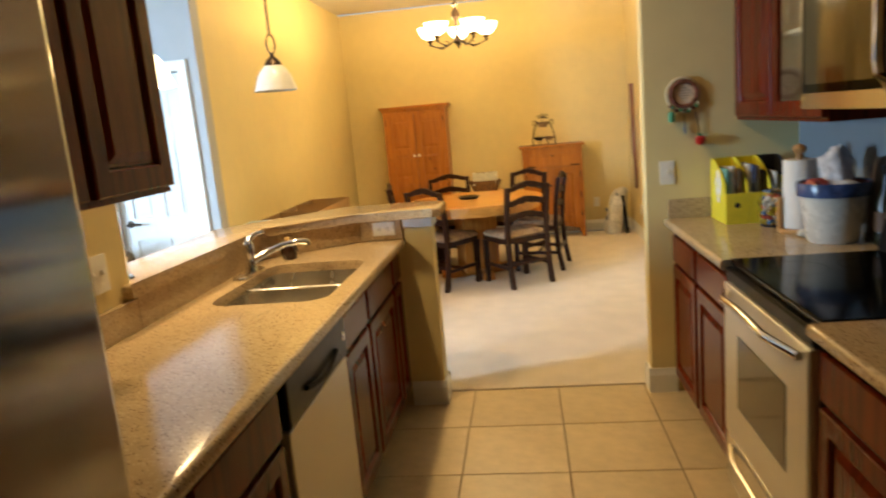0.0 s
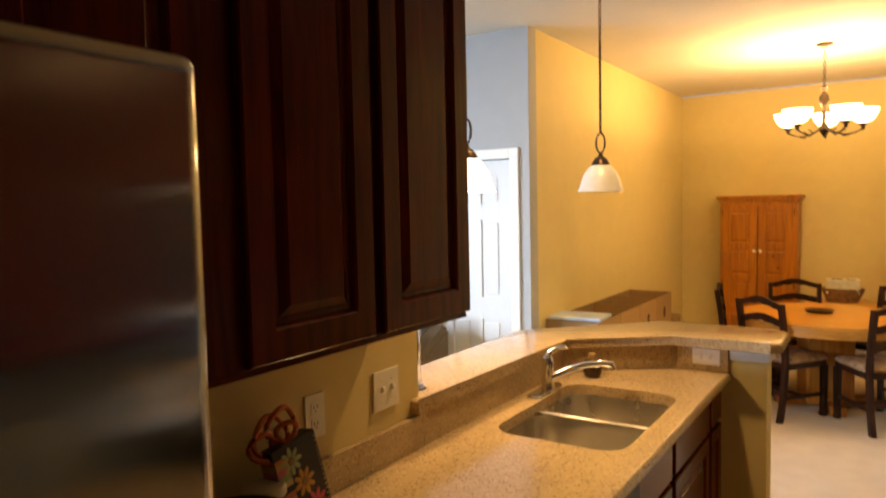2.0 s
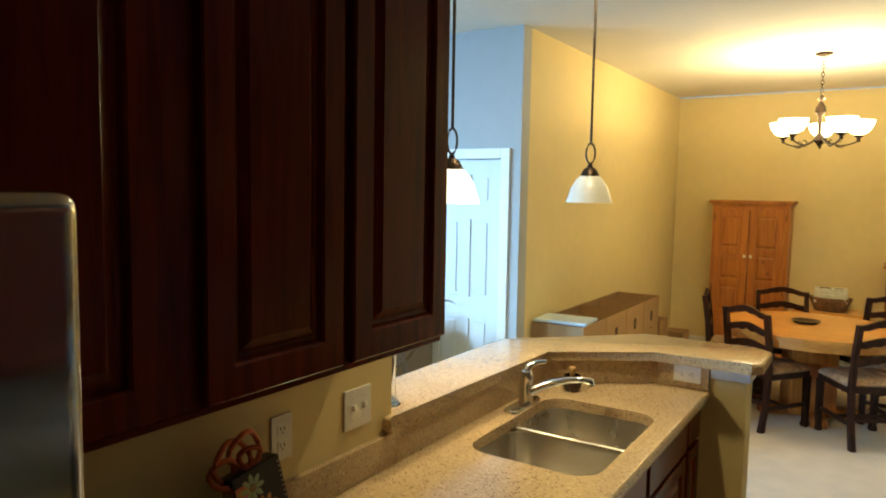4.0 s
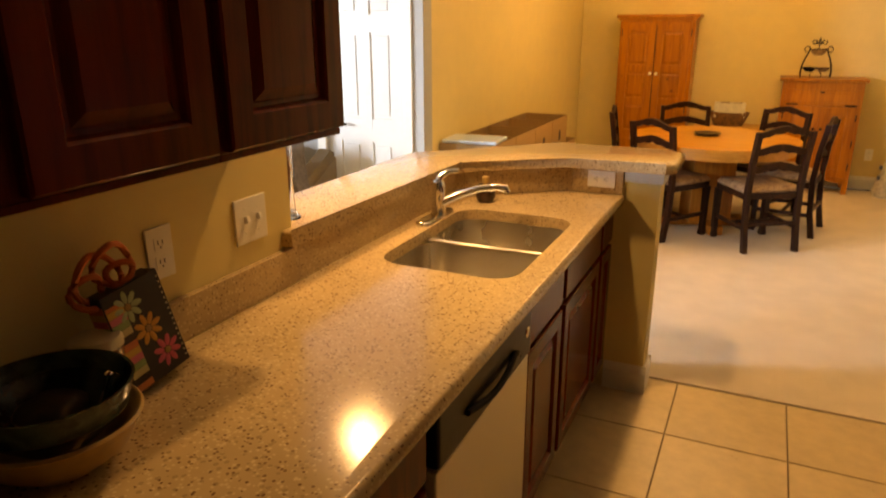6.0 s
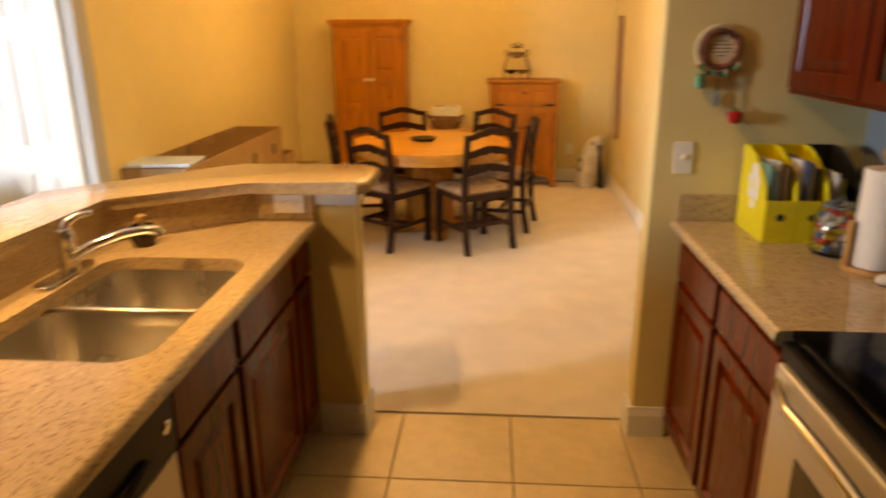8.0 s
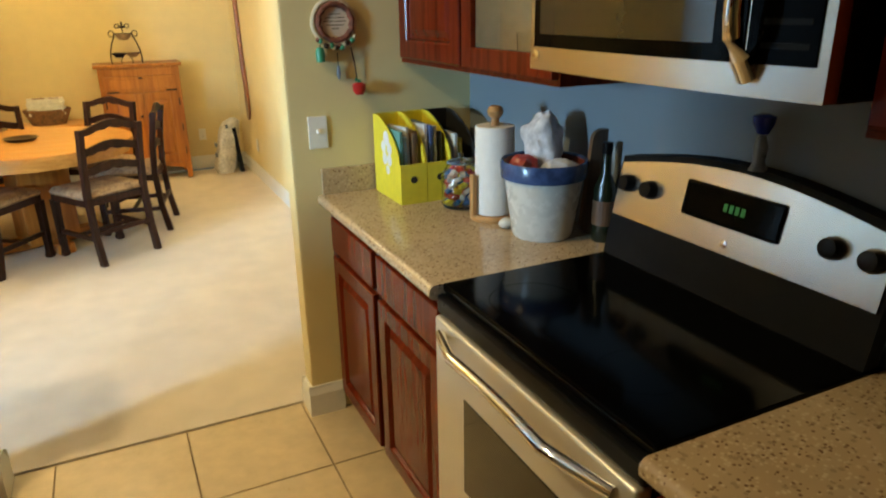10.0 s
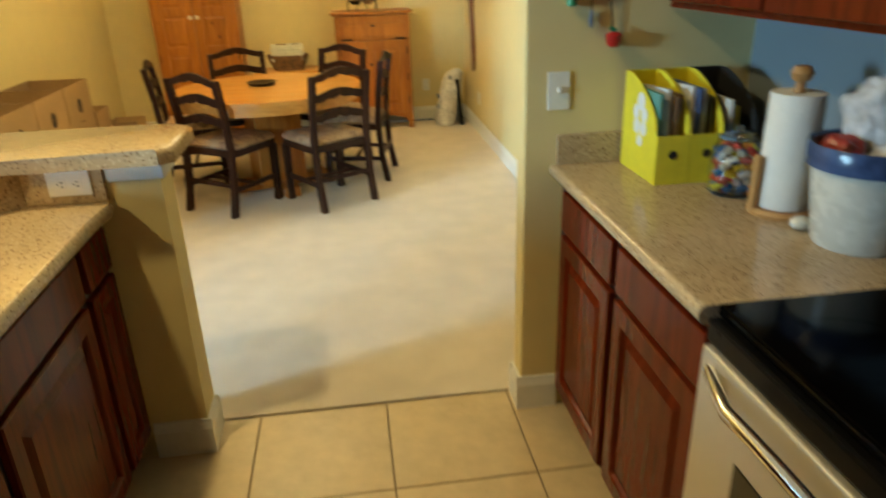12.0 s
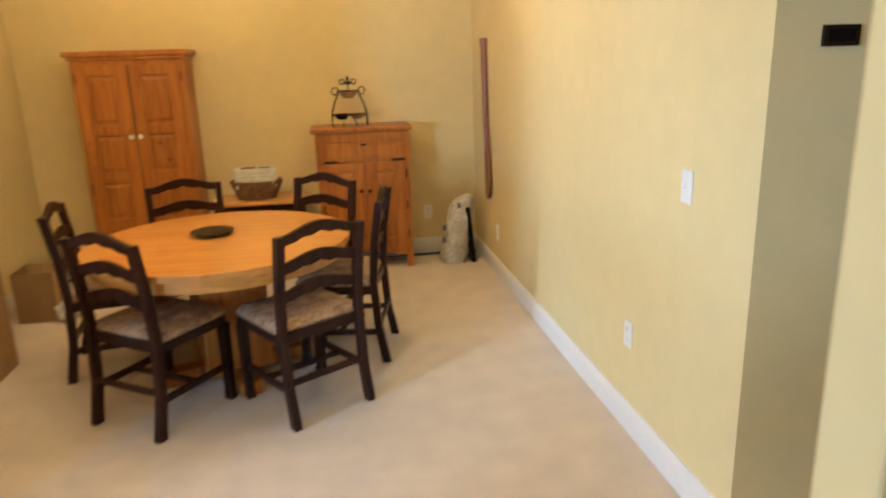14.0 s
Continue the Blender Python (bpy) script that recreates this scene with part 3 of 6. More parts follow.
part("handle", tube([(0.06, -0.01, 0.72), (0.06, -0.05, 0.76), (0.06, -0.05, 1.50), (0.06, -0.01, 1.54)], 0.012), M["steel"], fr, smooth=True)

# ---- range wall ----
RX = 1.790
base_cabinet(RX, 4.068, -1, 0.985, 0.58, [(0.06, 0.485), (0.525, 0.973)], "dark cherry base cabinet with drawers beside the range", "range side cabinets")
base_cabinet(RX, 2.318, -1, 1.358, 0.58, [(0.012, 0.44), (0.47, 0.90), (0.93, 1.345)], "dark cherry base cabinet before the range", "range side cabinets")


def counter_top(y0, y1, label):
    bm = bx(1.742, 2.3785, y0, y1, 0.874, 0.914)
    edges = [e for e in bm.edges if all(v.co.x < 1.76 for v in e.verts) and abs(e.verts[0].co.y - e.verts[1].co.y) > 0.1]
    bmesh.ops.bevel(bm, geom=edges, offset=0.017, segments=4, affect="EDGES", profile=0.5)
    return solid("range_counter", bm, M["stone"], label, "countertop", smooth=True)


counter_top(3.081, 4.0685, "speckled beige stone countertop beside the range")
counter_top(0.95, 2.319, "speckled beige stone countertop continuing before the range")
solid("backsplash", bx(1.762, 2.378, 4.053, 4.0685, 0.9145, 1.010, 0.003), M["stone"], "low speckled stone backsplash against the wall end", "backsplash")

rg = thing("range", run(1.79, 3.0765, -1), "stainless steel electric range with a black glass cooktop", "range")
part("body", bx(0, 0.752, 0.0, 0.575, 0.02, 0.895), M["black"], rg)
part("cooktop", bx(-0.002, 0.754, -0.012, 0.50, 0.896, 0.918, 0.005), M["ceramic_glass"], rg, "black ceramic glass cooktop")
for bx_, by_, br_ in ((0.19, 0.13, 0.105), (0.56, 0.13, 0.085), (0.19, 0.36, 0.085), (0.56, 0.36, 0.105)):
    part("burner_ring", moved(lathe([(br_ - 0.004, 0), (br_ - 0.004, 0.0012), (br_, 0.0012), (br_, 0)], 36), at(bx_, by_, 0.9170)), M["black_glass"], rg)
part("front_strip", bx(0, 0.752, -0.030, -0.001, 0.845, 0.893, 0.008), M["black"], rg, "black strip under the cooktop")
part("oven_door", bx(0.004, 0.748, -0.038, -0.001, 0.275, 0.840, 0.010, 3), M["sheen_steel"], rg, "brushed steel oven door", smooth=True)
part("oven_window", bx(0.160, 0.600, -0.0405, -0.030, 0.42, 0.685, 0.003), M["dark_glass"], rg, "dark glass oven window")
part("handle", tube([(0.05 + 0.652 * i / 14, -0.044 - 0.045 * min(1, math.sin(math.pi * i / 14) * 1.6), 0.808 + 0.020 * math.sin(math.pi * i / 14)) for i in range(15)], 0.0135, 10), M["chrome"], rg, "bowed steel handle", smooth=True)
part("drawer", bx(0.004, 0.748, -0.034, -0.001, 0.075, 0.265, 0.010, 3), M["steel"], rg, smooth=True)
part("drawer_handle", tube([(0.06 + 0.632 * i / 10, -0.036 - 0.03 * min(1, math.sin(math.pi * i / 10) * 1.6), 0.225) for i in range(11)], 0.011, 8), M["steel"], rg, smooth=True)
LEAN = math.tan(radians(11))
guard = ribbon([(0.75 * i / 12, 0.9185, 1.180 + 0.045 * math.sin(math.pi * i / 12)) for i in range(13)], 0.040)
for v in guard.verts:
    v.co.y += 0.480 + LEAN * (v.co.z - 0.918)
part("backguard", guard, M["black_matte"], rg, "black backguard leaning towards the wall")
face = ribbon([(0.008 + 0.734 * i / 12, 1.030, 1.166 + 0.045 * math.sin(math.pi * i / 12)) for i in range(13)], 0.008)
for v in face.verts:
    v.co.y += 0.474 + LEAN * (v.co.z - 0.918)
part("control_panel", face, M["steel"], rg, "brushed steel control panel")
part("badge", moved(lathe([(0.009, 0), (0.009, 0.002), (0, 0.003)], 14), pose(0.385, 0.5005, 1.053, 79, 0, 0)), M["chrome"], rg)
for kx in (0.048, 0.131, 0.632, 0.712):
    part("knob", moved(lathe([(0.024, 0), (0.023, 0.012), (0.019, 0.026), (0, 0.028)], 18), pose(kx, 0.5135, 1.118, 79, 0, 0)), M["black"], rg, smooth=True)
disp = part("display", moved(bx(-0.135, 0.135, -0.006, 0.0, -0.042, 0.042, 0.006), pose(0.38, 0.5165, 1.130, -11, 0, 0)), M["black_glass"], rg, "black display window")
M["digits"] = mat("green_digits", (0.015, 0.16, 0.04), 0.5, emit=0.03, emit_col=(0.1, 1.0, 0.25))
part("digits", merge(*[moved(bx(-0.005, 0.005, -0.0012, 0, -0.009, 0.009), pose(0.37 + 0.016 * i, 0.5095, 1.132, -11, 0, 0)) for i in range(4)]), M["digits"], disp, "green glowing digits")

mw = thing("microwave", run(2.005, 3.06, -1) @ at(0, 0, -0.013), "stainless steel over-the-range microwave with a dark window", "microwave")
part("body", bx(0, 0.755, 0.03, 0.374, 1.435, 1.86, 0.004), M["black"], mw)
bow = lambda a: -0.020 * math.sin(math.pi * a)
shell = bmesh.new()
cols = []
for i in range(13):
    u = i / 12
    cols.append([shell.verts.new((0.755 * u, y + (bow(u) if y < 0.02 else 0), z)) for y, z in ((0.0295, 1.437), (0.0, 1.437), (0.0, 1.858), (0.0295, 1.858))])
for a, b in zip(cols, cols[1:]):
    for i in range(4):
        j = (i + 1) % 4
        shell.faces.new((a[i], b[i], b[j], a[j]))
shell.faces.new(cols[0]), shell.faces.new(cols[-1])
bmesh.ops.recalc_face_normals(shell, faces=shell.faces[:])
part("front", shell, M["steel"], mw, "bowed brushed steel front", smooth=True)


def bowed(x0, x1, z0, z1, out, thick=0.004, n=8):
    """A plate that follows the microwave's bowed front."""
    bm = bmesh.new()
    cs = []
    for i in range(n + 1):
        x = x0 + (x1 - x0) * i / n
        y = bow(x / 0.755) - out
        cs.append([bm.verts.new(p) for p in ((x, y, z0), (x, y, z1), (x, y + thick, z1), (x, y + thick, z0))])
    for a, b in zip(cs, cs[1:]):
        for i in range(4):
            j = (i + 1) % 4
            bm.faces.new((a[i], b[i], b[j], a[j]))
    bm.faces.new(cs[0]), bm.faces.new(cs[-1])
    bmesh.ops.recalc_face_normals(bm, faces=bm.faces[:])
    return bm


part("door_glass", bowed(0.022, 0.618, 1.487, 1.838, 0.003), M["black_glass"], mw, "black glass door")
part("window", bowed(0.050, 0.560, 1.515, 1.80, 0.0045, 0.0012), M["dark_glass"], mw, "dark mesh window")
part("control_panel", bowed(0.624, 0.738, 1.487, 1.838, 0.003), M["black_glass"], mw, "black glass key panel")
for r in range(8):
    part("keypad_bar", bowed(0.648, 0.725, 1.510 + 0.034 * r, 1.519 + 0.034 * r, 0.0038, 0.0006, 4), M["black"], mw)
part("handle", tube([(0.632, bow(0.84) - 0.004 - 0.045 * min(1, math.sin(math.pi * i / 12) * 1.8), 1.465 + 0.375 * i / 12) for i in range(13)], 0.015, 12), M["chrome"], mw, "bowed steel handle", smooth=True)
part("badge", moved(lathe([(0.012, 0), (0.012, 0.002), (0, 0.003)], 14), pose(0.03, bow(0.04) - 0.0005, 1.468, 90, 0, 0)), M["chrome"], mw)

wall_cabinet(2.10, 4.068, -1, 0.506, 0.276, 1.372, 2.44, [(0.03, 0.497)], "dark cherry wall cabinet beside a glass-fronted one", "range side wall cabinets")
gc = thing("glass_wall_cabinet", run(2.10, 3.561, -1), "dark cherry wall cabinet with a glass door showing shelves", "cabinet", "range side wall cabinets")
M["cab_inside"] = mat("maple_cabinet_inside", (0.52, 0.40, 0.24), 0.5, var=0.08)
part("body", merge(bx(0, 0.014, 0, 0.276, 1.372, 2.44), bx(0.476, 0.49, 0, 0.276, 1.372, 2.44), bx(0.0145, 0.4755, 0.266, 0.276, 1.372, 2.44), bx(0.0145, 0.4755, 0, 0.2655, 1.372, 1.387), bx(0.0145, 0.4755, 0, 0.2655, 2.42, 2.44)), M["cherry"], gc)
part("lining", merge(bx(0.015, 0.0165, 0.004, 0.264, 1.3875, 2.42), bx(0.4735, 0.475, 0.004, 0.264, 1.3875, 2.418), bx(0.017, 0.473, 0.2625, 0.2645, 1.3875, 2.418)), M["cab_inside"], gc)
part("shelf", bx(0.0175, 0.4725, 0.02, 0.261, 1.70, 1.717), M["cab_inside"], gc)
part("shelf", bx(0.0175, 0.4725, 0.02, 0.261, 2.04, 2.057), M["cab_inside"], gc)
gd = part("door", merge(bx(0.006, 0.066, -0.022, -0.001, 1.390, 2.425, 0.003), bx(0.424, 0.484, -0.022, -0.001, 1.390, 2.425, 0.003), bx(0.0665, 0.4235, -0.022, -0.001, 1.390, 1.450, 0.003), bx(0.0665, 0.4235, -0.022, -0.001, 2.365, 2.425, 0.003)), M["cherry"], gc)
pane = part("pane", bx(0.066, 0.424, -0.013, -0.010, 1.449, 2.366), M["glass"], gd)
pane.visible_shadow = False
for gx, gy, gz in ((0.11, 0.15, 1.3875), (0.20, 0.17, 1.3875), (0.29, 0.14, 1.3875), (0.15, 0.14, 1.7175), (0.27, 0.16, 1.7175)):
    solid("drinking_glass", moved(lathe([(0.0, 0.004), (0.026, 0.004), (0.034, 0.10), (0.036, 0.10), (0.029, 0.0), (0, 0)], 18), run(2.10, 3.561, -1) @ at(gx, gy, gz)), M["glass"], "clear drinking glass on a cabinet shelf", "glass", "cabinet glasses", smooth=True)
wall_cabinet(2.10, 3.069, -1, 0.755, 0.276, 1.855, 2.44, [(0.01, 0.37), (0.385, 0.745)], "dark cherry wall cabinet above the microwave", "range side wall cabinets")
wall_cabinet(2.10, 2.295, -1, 1.2, 0.276, 1.372, 2.44, [(0.01, 0.39), (0.405, 0.79), (0.805, 1.19)], "dark cherry wall cabinet past the microwave", "range side wall cabinets")

# ---- dining room ----
TX, TY, TZ, TR = 0.575, 7.075, 0.732, 0.65
table = thing("dining_table", at(TX, TY), "round honey pine pedestal dining table", "table")
planks = 7
for i in range(planks):
    a, b = -TR + 2 * TR * i / planks, -TR + 2 * TR * (i + 1) / planks - 0.0012
    pts = []
    for k in range(9):
        y = a + (b - a) * k / 8
        pts.append((math.sqrt(max(0.0, TR * TR - y * y)), y))
    pts += [(-x, y) for x, y in reversed(pts)]
    clean = [p for j, p in enumerate(pts) if (Vector(p) - Vector(pts[j - 1])).length > 1e-4]
    part("plank", prism(clean, TZ - 0.032, TZ, 0.002, 1), M["pine_top"], table)
part("apron", moved(lathe([(TR - 0.030, -0.060), (TR - 0.030, 0), (TR - 0.055, 0), (TR - 0.055, -0.060), (TR - 0.030, -0.060)], 56), at(0, 0, TZ - 0.0325)), M["pine_top"], table, "pale pine apron ring", smooth=True)
ped = []
for i in range(4):
    ped.append(moved(bx(-0.16, 0.16, 0.145, 0.165, 0.06, TZ - 0.033, 0.004), pose(0, 0, 0, 0, 0, 90 * i + 20)))
part("pedestal", merge(*ped), M["pine"], table, "square panelled pine pedestal")
part("foot", moved(bx(-0.36, 0.36, -0.055, 0.055, 0.006, 0.085, 0.012), pose(0, 0, 0, 0, 0, 20)), M["pine"], table)
part("foot", moved(bx(-0.055, 0.055, -0.36, 0.36, 0.008, 0.082, 0.012), pose(0, 0, 0, 0, 0, 20)), M["pine"], table)

M["fabric"] = mat("patterned_seat_fabric", (0.48, 0.33, 0.20), 0.9, var=0.1, scale=18, fine=90, col2=(0.16, 0.09, 0.06), bump=0.3, bscale=300)


def build_chair():
    c = thing("dining_chair", at(0, 0), "dark-stained ladder-back chair with a patterned fabric seat", "chair", "chairs round the table")
    w = 0.20
    for s in (-1, 1):
        path = [(s * w, -0.235, 0.006), (s * w, -0.20, 0.20), (s * w, -0.185, 0.45), (s * w, -0.20, 0.66), (s * w, -0.235, 0.885)]
        bm = bmesh.new()
        rows = []
        for k, (x, y, z) in enumerate(path):
            hw, hd = 0.018, 0.020 if k else 0.022
            rows.append([bm.verts.new(p) for p in ((x - hw, y - hd, z), (x + hw, y - hd, z), (x + hw, y + hd, z), (x - hw, y + hd, z))])
        for a, b in zip(rows, rows[1:]):
            for i in range(4):
                bm.faces.new((a[i], a[(i + 1) % 4], b[(i + 1) % 4], b[i]))
        bm.faces.new(rows[0]), bm.faces.new(rows[-1])
        bmesh.ops.recalc_face_normals(bm, faces=bm.faces[:])
        part("back_post", bm, M["chair"], c)
        leg = bmesh.new()
        rows = []
        for z, hw in ((0.006, 0.020), (0.025, 0.024), (0.05, 0.019), (0.40, 0.022)):
            rows.append([leg.verts.new((s * 0.205 + q * hw, 0.20 + r * hw, z)) for q, r in ((-1, -1), (1, -1), (1, 1), (-1, 1))])
        for a, b in zip(rows, rows[1:]):
            for i in range(4):
                leg.faces.new((a[i], a[(i + 1) % 4], b[(i + 1) % 4], b[i]))
        leg.faces.new(rows[0]), leg.faces.new(rows[-1])
        bmesh.ops.recalc_face_normals(leg, faces=leg.faces[:])
        part("front_leg", leg, M["chair"], c)
        part("side_stretcher", bx(s * 0.203 - 0.010, s * 0.203 + 0.010, -0.19, 0.185, 0.165, 0.195, 0.003), M["chair"], c)
    part("cross_stretcher", bx(-0.192, 0.192, -0.01, 0.012, 0.168, 0.192, 0.003), M["chair"], c)
    part("rear_stretcher", bx(-0.181, 0.181, -0.215, -0.197, 0.20, 0.23, 0.003), M["chair"], c)
    part("seat_frame", merge(bx(-0.205, 0.205, 0.205, 0.222, 0.395, 0.44, 0.003), bx(-0.222, -0.203, -0.17, 0.204, 0.395, 0.44), bx(0.203, 0.222, -0.17, 0.204, 0.395, 0.44), bx(-0.18, 0.18, -0.19, -0.171, 0.395, 0.44)), M["chair"], c)
    seat = bmesh.new()
    rings = []
    for inset, z in ((0.0, 0.4405), (-0.006, 0.455), (0.012, 0.480), (0.06, 0.489)):
        rings.append([seat.verts.new((x, y, z)) for x, y in oval(-0.222 + inset, 0.222 - inset, -0.172 + inset, 0.228 - inset, 0.04, 3)])
    for a, b in zip(rings, rings[1:]):
        for i in range(len(a)):
            j = (i + 1) % len(a)
            seat.faces.new((a[i], a[j], b[j], b[i]))
    seat.faces.new(rings[-1]), seat.faces.new(list(reversed(rings[0])))
    bmesh.ops.recalc_face_normals(seat, faces=seat.faces[:])
    part("seat", seat, M["fabric"], c, "patterned beige and brown fabric seat", smooth=True)

    def wavy(z, tall, rise):
        rows = []
        for i in range(17):
            u = -1 + 2 * i / 16
            hump = rise * math.cos(u * math.pi / 2) ** 1.5
            low = z + hump * 0.75 + 0.007 * math.cos(u * math.pi * 4) * (1 - abs(u))
            rows.append((u * 0.183, low, z + tall + hump))
        return rows

    crest = ribbon(wavy(0.845, 0.040, 0.042), 0.022)
    crest_rows = moved(crest, at(0, -0.242, 0))
    part("crest_rail", crest_rows, M["chair"], c)
    part("slat", moved(ribbon(wavy(0.715, 0.048, 0.034), 0.015), at(0, -0.218, 0)), M["chair"], c)
    part("slat", moved(ribbon(wavy(0.585, 0.048, 0.034), 0.015), at(0, -0.20, 0)), M["chair"], c)
    return c


chair = build_chair()
# middle of the back legs on the floor, and the heading of each chair
SEATS = [((1.087, 6.467), 32.2), ((0.173, 6.507), -35.3), ((1.42, 7.18), 78.0), ((-0.28, 7.30), -82.0), ((0.265, 7.87), -167.0), ((1.11, 7.80), 145.0)]
for i, ((px_, py_), turn) in enumerate(SEATS):
    m = at(px_, py_, 0, turn) @ at(0, 0.235, 0)
    if i == 0:
        chair.matrix_world = m
    else:
        copy_thing(chair, m)

lazy = thing("dark_trivet", at(TX - 0.05, TY + 0.085, TZ + 0.0005), "small dark round dish in the middle of the table", "dish")
part("dish", lathe([(0, 0.004), (0.075, 0.006), (0.105, 0.022), (0.11, 0.022), (0.08, 0.0), (0, 0)], 26), M["bronze"], lazy, smooth=True)

# ---- armoire and chest ----


def pine_box(parent, x0, x1, y0, y1, z0, z1):
    part("body", bx(x0, x1, y0, y1, z0, z1, 0.004), M["pine"], parent)


arm = thing("armoire", at(-0.1725, 8.775) @ Matrix.Diagonal((0.94, 0.77, 1.022, 1)), "tall honey pine armoire with panelled double doors", "armoire")
pine_box(arm, -0.41, 0.385, 0.0, 0.44, 0.07, 1.60)
part("crown", merge(bx(-0.425, 0.40, -0.015, 0.445, 1.601, 1.625, 0.004), bx(-0.45, 0.425, -0.035, 0.447, 1.6255, 1.66, 0.008)), M["pine"], arm, "moulded pine crown")
part("plinth", bx(-0.42, 0.395, -0.01, 0.44, 0.006, 0.0695, 0.004), M["pine"], arm)
# dark strip painted as the shade in the gap between the two doors
M["gap_shade"] = mat("pine_gap_shade", (0.10, 0.035, 0.010), 0.7)
part("door_gap_shade", bx(-0.018, -0.008, -0.003, -0.0005, 0.12, 1.56), M["gap_shade"], arm)


def pine_door(parent, x0, x1, z0, z1, rows):
    d = part("door", merge(bx(x0, x0 + 0.07, -0.022, -0.0005, z0, z1, 0.002), bx(x1 - 0.07, x1, -0.022, -0.0005, z0, z1, 0.002),
                           *[bx(x0 + 0.0705, x1 - 0.0705, -0.022, -0.0005, a, b, 0.002) for a, b in rows], bx(x0 + 0.07, x1 - 0.07, -0.006, -0.0006, z0, z1)), M["pine"], parent)
    zs = sorted(rows)
    for (a0, b0), (a1, b1) in zip(zs, zs[1:]):
        part("panel", prism_panel(x0 + 0.084, x1 - 0.084, b0 + 0.014, a1 - 0.014), M["pine"], d)
    return d


def prism_panel(x0, x1, z0, z1):
    bm = bmesh.new()
    rings = [[bm.verts.new(p) for p in ((x0 + i, y, z0 + i), (x1 - i, y, z0 + i), (x1 - i, y, z1 - i), (x0 + i, y, z1 - i))] for i, y in ((0, -0.0055), (0.0, -0.009), (0.022, -0.019))]
    for r, q in zip(rings, rings[1:]):
        for i in range(4):
            bm.faces.new((r[i], r[(i + 1) % 4], q[(i + 1) % 4], q[i]))
    bm.faces.new(rings[-1])
    bmesh.ops.recalc_face_normals(bm, faces=bm.faces[:])
    return bm


ROWS = [(0.10, 0.18), (0.44, 0.51), (0.77, 0.84), (1.10, 1.17), (1.50, 1.57)]
for x0, x1, kx in ((-0.375, -0.018, -0.045), (-0.008, 0.35, 0.02)):
    d = pine_door(arm, x0, x1, 0.10, 1.57, ROWS)
    part("knob", moved(lathe([(0.008, 0), (0.008, 0.012), (0.018, 0.02), (0.016, 0.032), (0, 0.036)], 14), pose(kx, -0.021, 1.085, 90, 0, 0)), M["plate"], d, "white porcelain knob", smooth=True)
    for hz in (0.22, 0.70, 1.45):
        part("hinge", bx(x0 - 0.010 if kx < 0 else x1 + 0.002, x0 - 0.002 if kx < 0 else x1 + 0.010, -0.016, -0.001, hz, hz + 0.07, 0.002), M["bronze"], d)

chest = thing("pine_chest", at(-0.084, 8.725) @ Matrix.Diagonal((0.987, 0.90, 1.018, 1)), "honey pine cabinet with a drawer and two doors", "cabinet")
pine_box(chest, 1.155, 1.86, 0.0, 0.42, 0.16, 1.055)
part("top", bx(1.125, 1.888, -0.028, 0.44, 1.0555, 1.085, 0.008), M["pine"], chest)
for lx_ in (1.155, 1.81):
    for ly_ in (0.0, 0.37):
        part("leg", bx(lx_, lx_ + 0.05, ly_, ly_ + 0.05, 0.006, 0.1595, 0.004), M["pine"], chest)
part("apron", ribbon([(1.206 + 0.603 * i / 12, 0.10 + 0.045 * math.sin(math.pi * i / 12), 0.1595) for i in range(13)], 0.018), M["pine"], chest)
part("rail", bx(1.18, 1.835, -0.010, -0.0005, 0.985, 1.045, 0.003), M["pine"], chest)
dr = part("drawer", merge(bx(1.19, 1.825, -0.012, -0.0005, 0.845, 0.978, 0.004), bx(1.235, 1.78, -0.020, -0.0125, 0.872, 0.952, 0.004)), M["pine"], chest)
part("handle", bx(1.49, 1.53, -0.032, -0.0125, 0.955, 0.968, 0.003), M["bronze"], dr, "dark metal pull")
for x0, x1, kx in ((1.195, 1.505, 1.475), (1.51, 1.82, 1.54)):
    d = pine_door(chest, x0, x1, 0.175, 0.83, [(0.175, 0.245), (0.765, 0.83)])
    part("knob", moved(lathe([(0.007, 0), (0.007, 0.01), (0.014, 0.016), (0.012, 0.026), (0, 0.029)], 12), pose(kx, -0.021, 0.62, 90, 0, 0)), M["bronze"], d, smooth=True)
    for hz in (0.24, 0.46, 0.70):
        part("hinge", bx(x0 - 0.012 if kx < 1.5 else x1 + 0.001, x0 - 0.001 if kx < 1.5 else x1 + 0.012, -0.02, -0.001, hz, hz + 0.065, 0.002), M["bronze"], d)
for sx in (1.21, 1.72):
    part("latch", bx(sx, sx + 0.10, -0.022, -0.0125, 0.836, 0.852, 0.003), M["bronze"], chest)

console = thing("side_table", at(0.62, 8.62), "low pine side table against the far wall", "side table")
part("top", bx(-0.34, 0.34, 0, 0.40, 0.585, 0.61, 0.004), M["pine_top"], console)
part("apron", bx(-0.30, 0.30, 0.03, 0.048, 0.50, 0.5845), M["chair"], console)
part("apron", bx(-0.30, 0.30, 0.352, 0.37, 0.50, 0.5845), M["chair"], console)
for sx in (-0.32, 0.28):
    for sy in (0.015, 0.345):
        part("leg", bx(sx, sx + 0.04, sy, sy + 0.04, 0.006, 0.5845, 0.003), M["chair"], console)
M["wicker"] = mat("woven_wicker", (0.22, 0.11, 0.045), 0.8, var=0.3, scale=30, fine=120, bump=0.8, bscale=180)
M["paper"] = mat("printed_paper", (0.74, 0.72, 0.62), 0.7, var=0.1, scale=14)
bk = thing("wicker_basket", at(0.60, 8.80, 0.6105), "oval wicker basket filled with papers", "basket")
